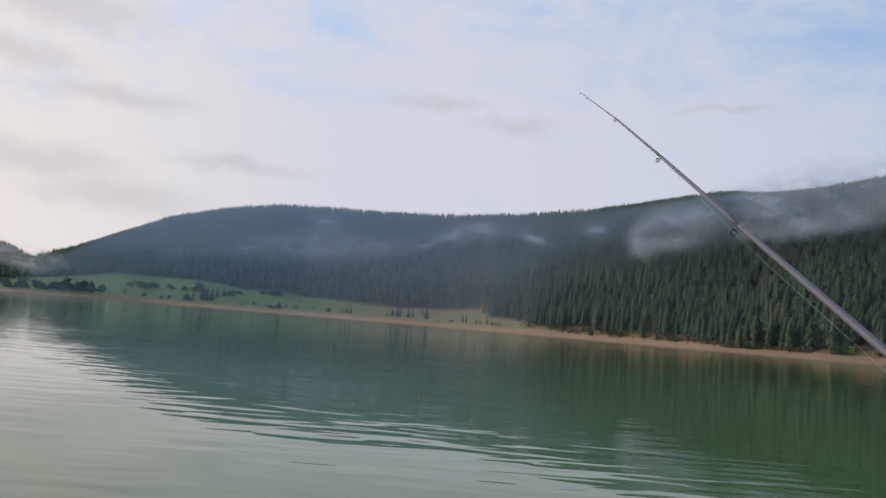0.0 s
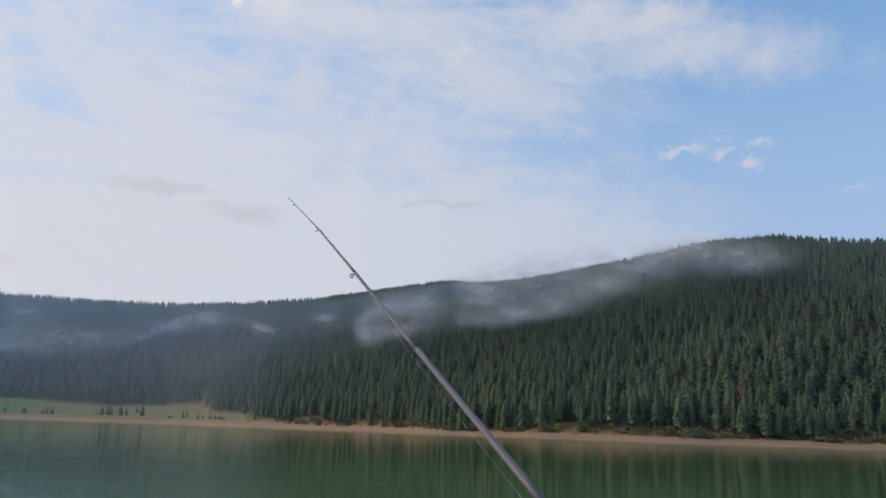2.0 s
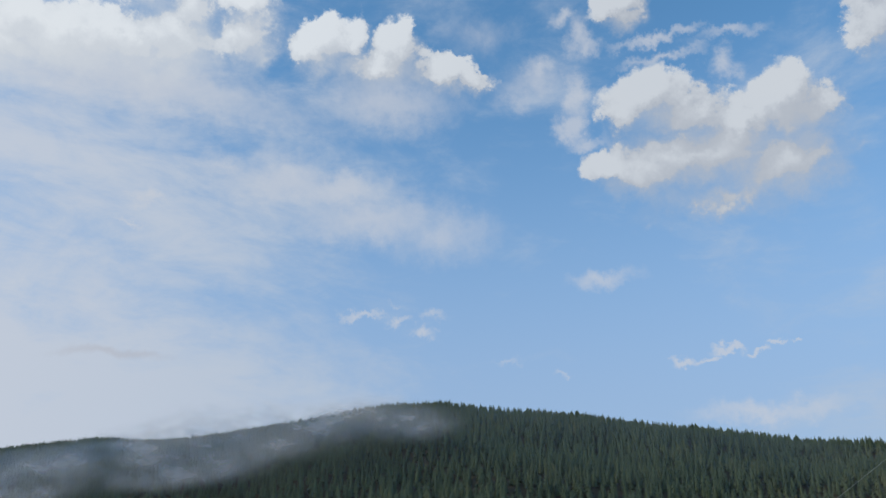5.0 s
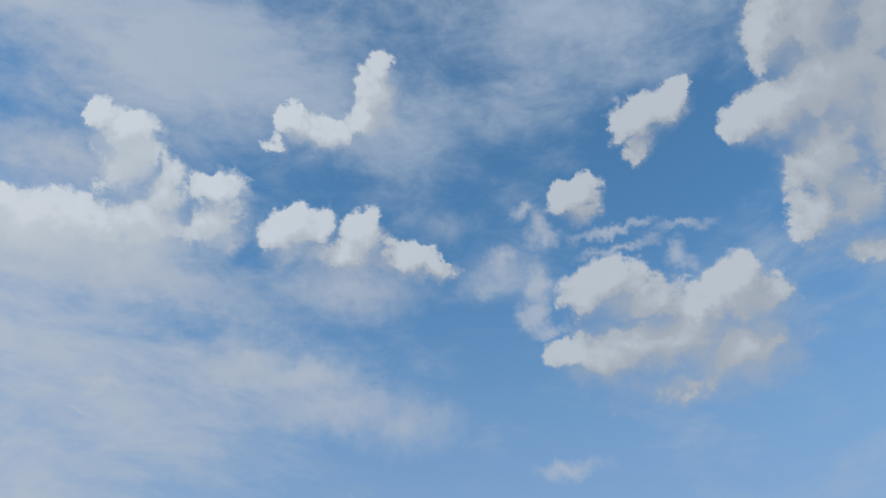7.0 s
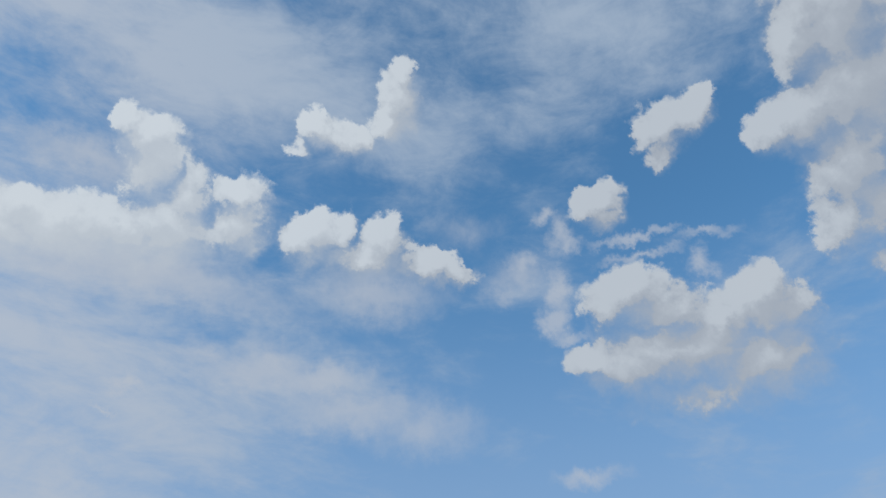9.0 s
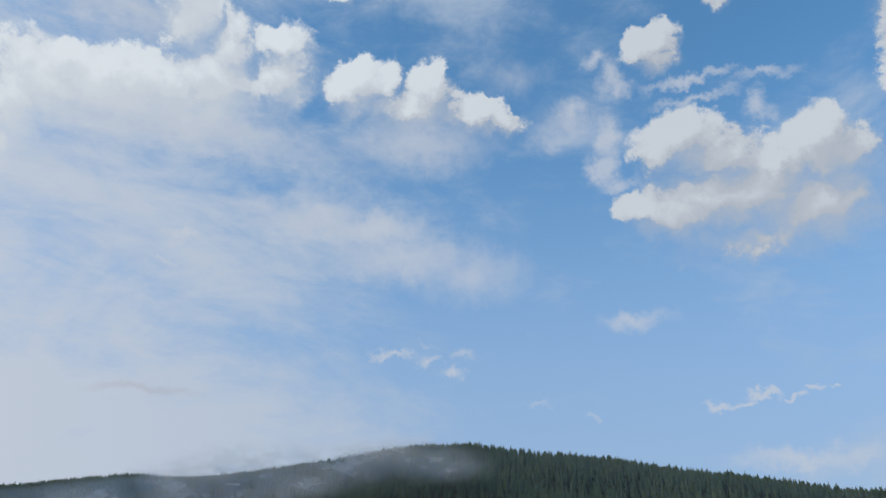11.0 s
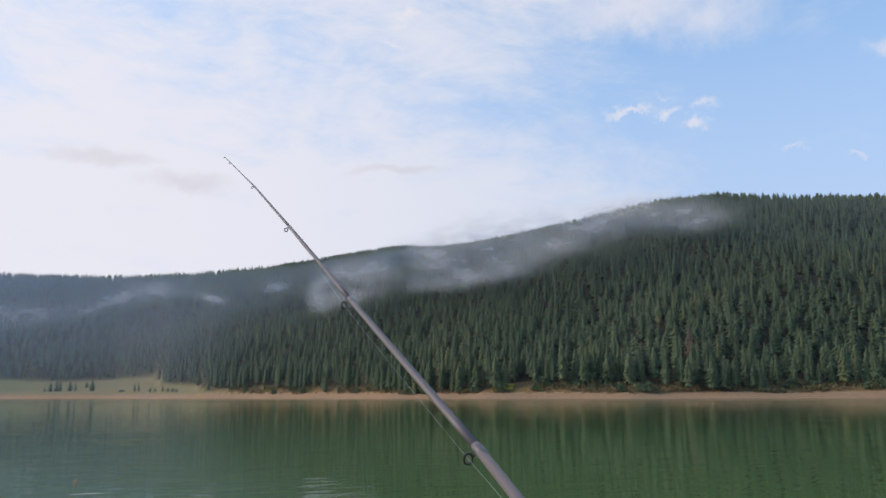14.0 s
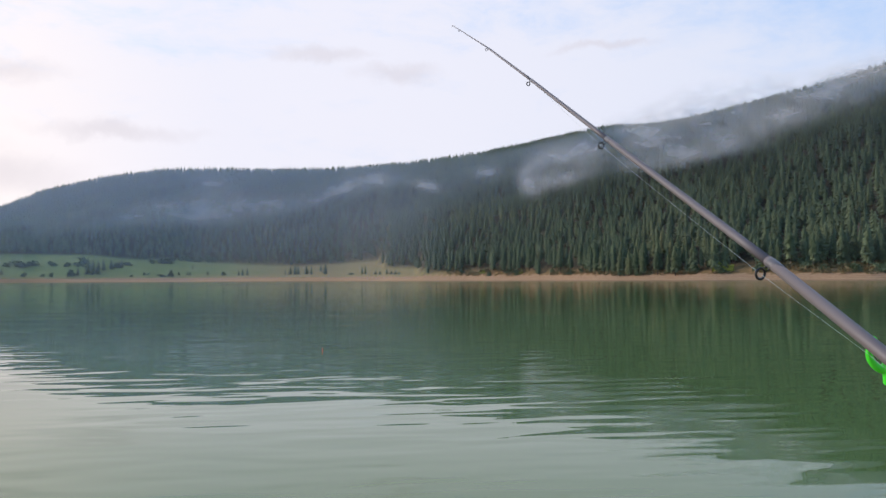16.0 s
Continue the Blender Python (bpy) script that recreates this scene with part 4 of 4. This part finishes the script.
def lathe(name, profile, mat, sides=20, axis=None, origin=(0, 0, 0)):
    """A turned shape: (distance along, radius) pairs about an axis, with closed ends."""
    turn = Vector((0, 0, 1)).rotation_difference(Vector(axis or (0, 0, 1))).to_matrix().to_4x4()
    m = Matrix.Translation(origin) @ turn
    bm = bmesh.new()
    rings = [[bm.verts.new(m @ Vector((rad * math.cos(6.28319 * j / sides), rad * math.sin(6.28319 * j / sides), d))) for j in range(sides)] for d, rad in profile]
    for lo, hi in zip(rings, rings[1:]):
        for j in range(sides):
            bm.faces.new((lo[j], lo[(j + 1) % sides], hi[(j + 1) % sides], hi[j]))
    bm.faces.new(rings[0][::-1])
    bm.faces.new(rings[-1])
    for f in bm.faces:
        f.smooth = len(f.verts) == 4
    me = bpy.data.meshes.new(name)
    bm.to_mesh(me)
    bm.free()
    me.materials.append(mat)
    return me


def tube(name, points, radius, mat, sides=8, taper=None, closed=False):
    """A round bar along a bent line."""
    pts = [Vector(p) for p in points]
    n = len(pts)
    bm = bmesh.new()
    rings, side = [], None
    for i, p in enumerate(pts):
        way = (pts[(i + 1) % n] - pts[i - 1]) if closed else (pts[min(i + 1, n - 1)] - pts[max(i - 1, 0)])
        way.normalize()
        side = way.orthogonal().normalized() if side is None else (side - way * side.dot(way)).normalized()
        up = way.cross(side)
        rad = radius if taper is None else radius * taper[i]
        rings.append([bm.verts.new(p + (side * math.cos(6.28319 * j / sides) + up * math.sin(6.28319 * j / sides)) * rad) for j in range(sides)])
    for lo, hi in (zip(rings, rings[1:] + rings[:1]) if closed else zip(rings, rings[1:])):
        for j in range(sides):
            bm.faces.new((lo[j], lo[(j + 1) % sides], hi[(j + 1) % sides], hi[j])).smooth = True
    if not closed:
        bm.faces.new(rings[0][::-1])
        bm.faces.new(rings[-1])
    me = bpy.data.meshes.new(name)
    bm.to_mesh(me)
    bm.free()
    me.materials.append(mat)
    return me


# the rod's rings, from the tip to the lowest, and how far each stands below the blank
TIP = Vector((0.474, 3.828, 1.176 + EYE))
LOW = Vector((0.523, 1.073, -0.037 + EYE))
WAY = (TIP - LOW).normalized()
OUT = (Vector((0.57, 0, 0)) + 0.82 * (Vector((0, 0, 1)) - WAY * WAY.z).normalized())
OUT = (OUT - WAY * OUT.dot(WAY)).normalized()
RINGS = [(-0.006, 0.0205, 0.0076), (0.706, 0.019, 0.0068), (1.428, 0.014, 0.0056), (2.14, 0.009, 0.0042), (2.805, 0.007, 0.0032)]
AXIS = LOW + OUT * 0.021


def on_blank(s):
    """The blank's middle, s metres above the lowest ring; it droops a little towards the tip."""
    bow = 0.0012 * math.exp(-((s + 0.05) / 0.45) ** 2) + 0.0125 * math.sin(3.14159 * (max(0.0, s) / 3.01) ** 1.6)
    return AXIS + WAY * s + OUT * (bow - 0.021 * max(0.0, s / 3.01)) + Vector((0.026, 0, 0)) * min(0.0, s)


def build_rod():
    rod = new("fishing_rod")
    sections = [(-2.0, 0.0, 0.0122, 0.0074), (0.0, 0.706, 0.0068, 0.0060), (0.706, 1.428, 0.0055, 0.0047), (1.428, 2.14, 0.0042, 0.0034), (2.14, 3.01, 0.0026, 0.0015)]
    for lo, hi, fat, thin in sections:
        a, b = on_blank(lo), on_blank(hi)
        n = (b - a).length
        prof = [(0, fat)] + [(n * k / 8, fat + (thin - fat) * k / 8) for k in range(1, 8)] + [(n, thin)]
        part("blank_section", lathe("blank_section", prof, BLANK, 28, tuple((b - a).normalized()), a), rod)
    for (s, drop, ring), (lo, hi, fat, thin) in zip(RINGS[:4], sections):
        p = on_blank(s)
        w = thin * 1.0
        prof = [(-0.03, w * 1.0), (-0.026, w * 1.05), (-0.004, w * 1.07), (0.0, w * 1.02), (0.003, w * 0.8)]
        part("collar", lathe("collar", prof, COLLAR, 24, tuple(WAY), p), rod, "glossy dark collar at the joint")
    for s, drop, ring in RINGS + [(3.005, 0.004, 0.0026)]:
        p = on_blank(s)
        c = p - OUT * drop
        side = WAY.cross(OUT).normalized()
        lean = (OUT * 0.92 + WAY * 0.38).normalized()
        guide = part("guide", tube("guide", [c + (lean * math.cos(6.28319 * k / 20) + side * math.sin(6.28319 * k / 20)) * ring for k in range(20)], ring * 0.24, GUIDE, 8, None, True), rod, "black line guide")
        part("insert", tube("insert", [c + (lean * math.cos(6.28319 * k / 20) + side * math.sin(6.28319 * k / 20)) * ring * 0.78 for k in range(20)], ring * 0.1, INSERT, 6, None, True), guide)
        for sgn in (-1, 1):
            top = p - OUT * 0.002 - WAY * 0.012 + side * sgn * 0.002
            foot = c + lean * ring * 0.75 + side * sgn * ring * 0.62
            part("leg", tube("leg", [top, (top + foot) / 2 + WAY * 0.002, foot], max(0.0006, ring * 0.13), GUIDE, 6), guide)
    tagged(rod, "grey telescopic fishing rod resting in a green fork", "fishing rod")
    # reel line through the rings, slack between them
    pts = []
    stops = [(-1.1, 0.015), (-0.25, 0.0105)] + [(s, d) for s, d, _ in RINGS] + [(3.005, 0.004)]
    stops = stops[:4] + [(s, 0.0) for s, _ in stops[4:]]
    for (s0, d0), (s1, d1) in zip(stops, stops[1:]):
        for k in range(8):
            f = k / 8
            pts.append(on_blank(s0 + (s1 - s0) * f) - OUT * (d0 + (d1 - d0) * f + 0.001 * math.sin(3.14159 * f) * (s1 - s0)))
    tagged(new("fishing_line", tube("fishing_line", pts, 0.00022, LINE, 5)), "thin pale nylon line threaded through the rod rings", "fishing line")


build_rod()


def build_rest():
    """The fork under the rod: neon prongs, steel pin, black tube with a wing knob."""
    rest = new("rod_rest")
    base = Vector((0.564, 0.858, EYE - 0.1645))
    lean = Vector((-0.07, 0.0, 1.0)).normalized()
    right = Vector((0.97, -0.22, 0)).normalized()
    right = (right - lean * right.dot(lean)).normalized()
    for sgn in (-1, 1):
        pts, tap = [], []
        for k in range(13):
            a = radians(-90 + 147 * k / 12)
            pts.append(base + lean * (0.036 + 0.0205 * math.sin(a)) + right * sgn * (0.0198 * math.cos(a)))
            tap.append(1.5 - 0.75 * k / 12)
        part("prong", tube("prong", pts, 0.0036, NEON, 12, tap), rest, "neon green plastic prong")
    part("fork_socket", lathe("fork_socket", [(-0.001, 0.0060), (0.002, 0.0068), (0.012, 0.0066), (0.019, 0.0095), (0.024, 0.006)], NEON, 20, tuple(lean), base), rest, "neon green plastic socket")
    part("pin", lathe("pin", [(-0.06, 0.0027), (0.0, 0.0027)], STEEL, 16, tuple(lean), base), rest, "bare steel pin")
    foot = base - lean * 1.3
    part("tube", lathe("tube", [(0, 0.002), (0.05, 0.0050), (1.265, 0.0050), (1.27, 0.0056), (1.283, 0.0056), (1.284, 0.004)], BLACK, 20, tuple(lean), foot), rest, "black painted tube")
    knob = part("wing_knob", lathe("wing_knob", [(0, 0.0016), (0.009, 0.0016), (0.010, 0.0034), (0.015, 0.0034)], BLACK, 14, tuple(right), base - lean * 0.024 + right * 0.004), rest, "black plastic wing knob")
    for sgn in (-1, 1):
        p = base - lean * 0.024 + right * 0.0165
        part("wing", tube("wing", [p, p + lean * sgn * 0.004 + right * 0.003, p + lean * sgn * 0.0085 + right * 0.002], 0.0021, BLACK, 8), knob)
    front = right.cross(lean).normalized() * -1
    front = front if front.y < 0 else -front
    patch_v, patch_f = [], []
    for k in range(9):
        ang = radians(-55 + 110 * k / 8)
        for d in (-0.0065 + 0.002 * (k > 5), 0.0065 - 0.002 * (k > 5)):
            p = base - lean * (0.042 - d) + (front * math.cos(ang) + right * math.sin(ang)) * 0.0052
            patch_v.append(tuple(p))
        if k:
            patch_f.append((2 * k - 2, 2 * k, 2 * k + 1, 2 * k - 1))
    part("sticker", sheet("sticker", patch_v, patch_f, STICKER), rest, "small pale sticker")
    tagged(rest, "neon green forked rod rest on a black tube", "rod rest")


build_rest()


def build_float():
    x, y = at(-1.6, 16.2)
    bob = new("fishing_float")
    bob.location, bob.scale = (x, y, 0), (0.5, 0.5, 0.5)
    part("body", lathe("body", [(-0.06, 0.004), (-0.03, 0.012), (0.0, 0.02), (0.03, 0.021), (0.06, 0.012), (0.07, 0.006)], RED, 16), bob)
    part("antenna", lathe("antenna", [(0.068, 0.007), (0.15, 0.006), (0.155, 0.003)], RED, 10), bob, "orange-red antenna")
    tagged(bob, "orange-red fishing float standing in the water", "float")


build_float()


def build_far_line():
    """The line of a second rod, out over the water, slightly slack."""
    a = Vector(heading(50.4, -4.0)) * 14 + Vector((0.075, -0.039, EYE + 0.07))
    b = Vector(heading(59.56, 2.16)) * 6.5 + Vector((0.095, -0.053, EYE + 0.08))
    w = b - a
    pts = [a - w * 0.35 + w * 1.75 * k / 24 - Vector((0, 0, 0.05 * math.sin(3.14159 * k / 24))) for k in range(25)]
    tagged(new("fishing_line", tube("second_line", pts, 0.0007, LINE, 5)), "thin pale line of a second rod over the water", "fishing line")


build_far_line()
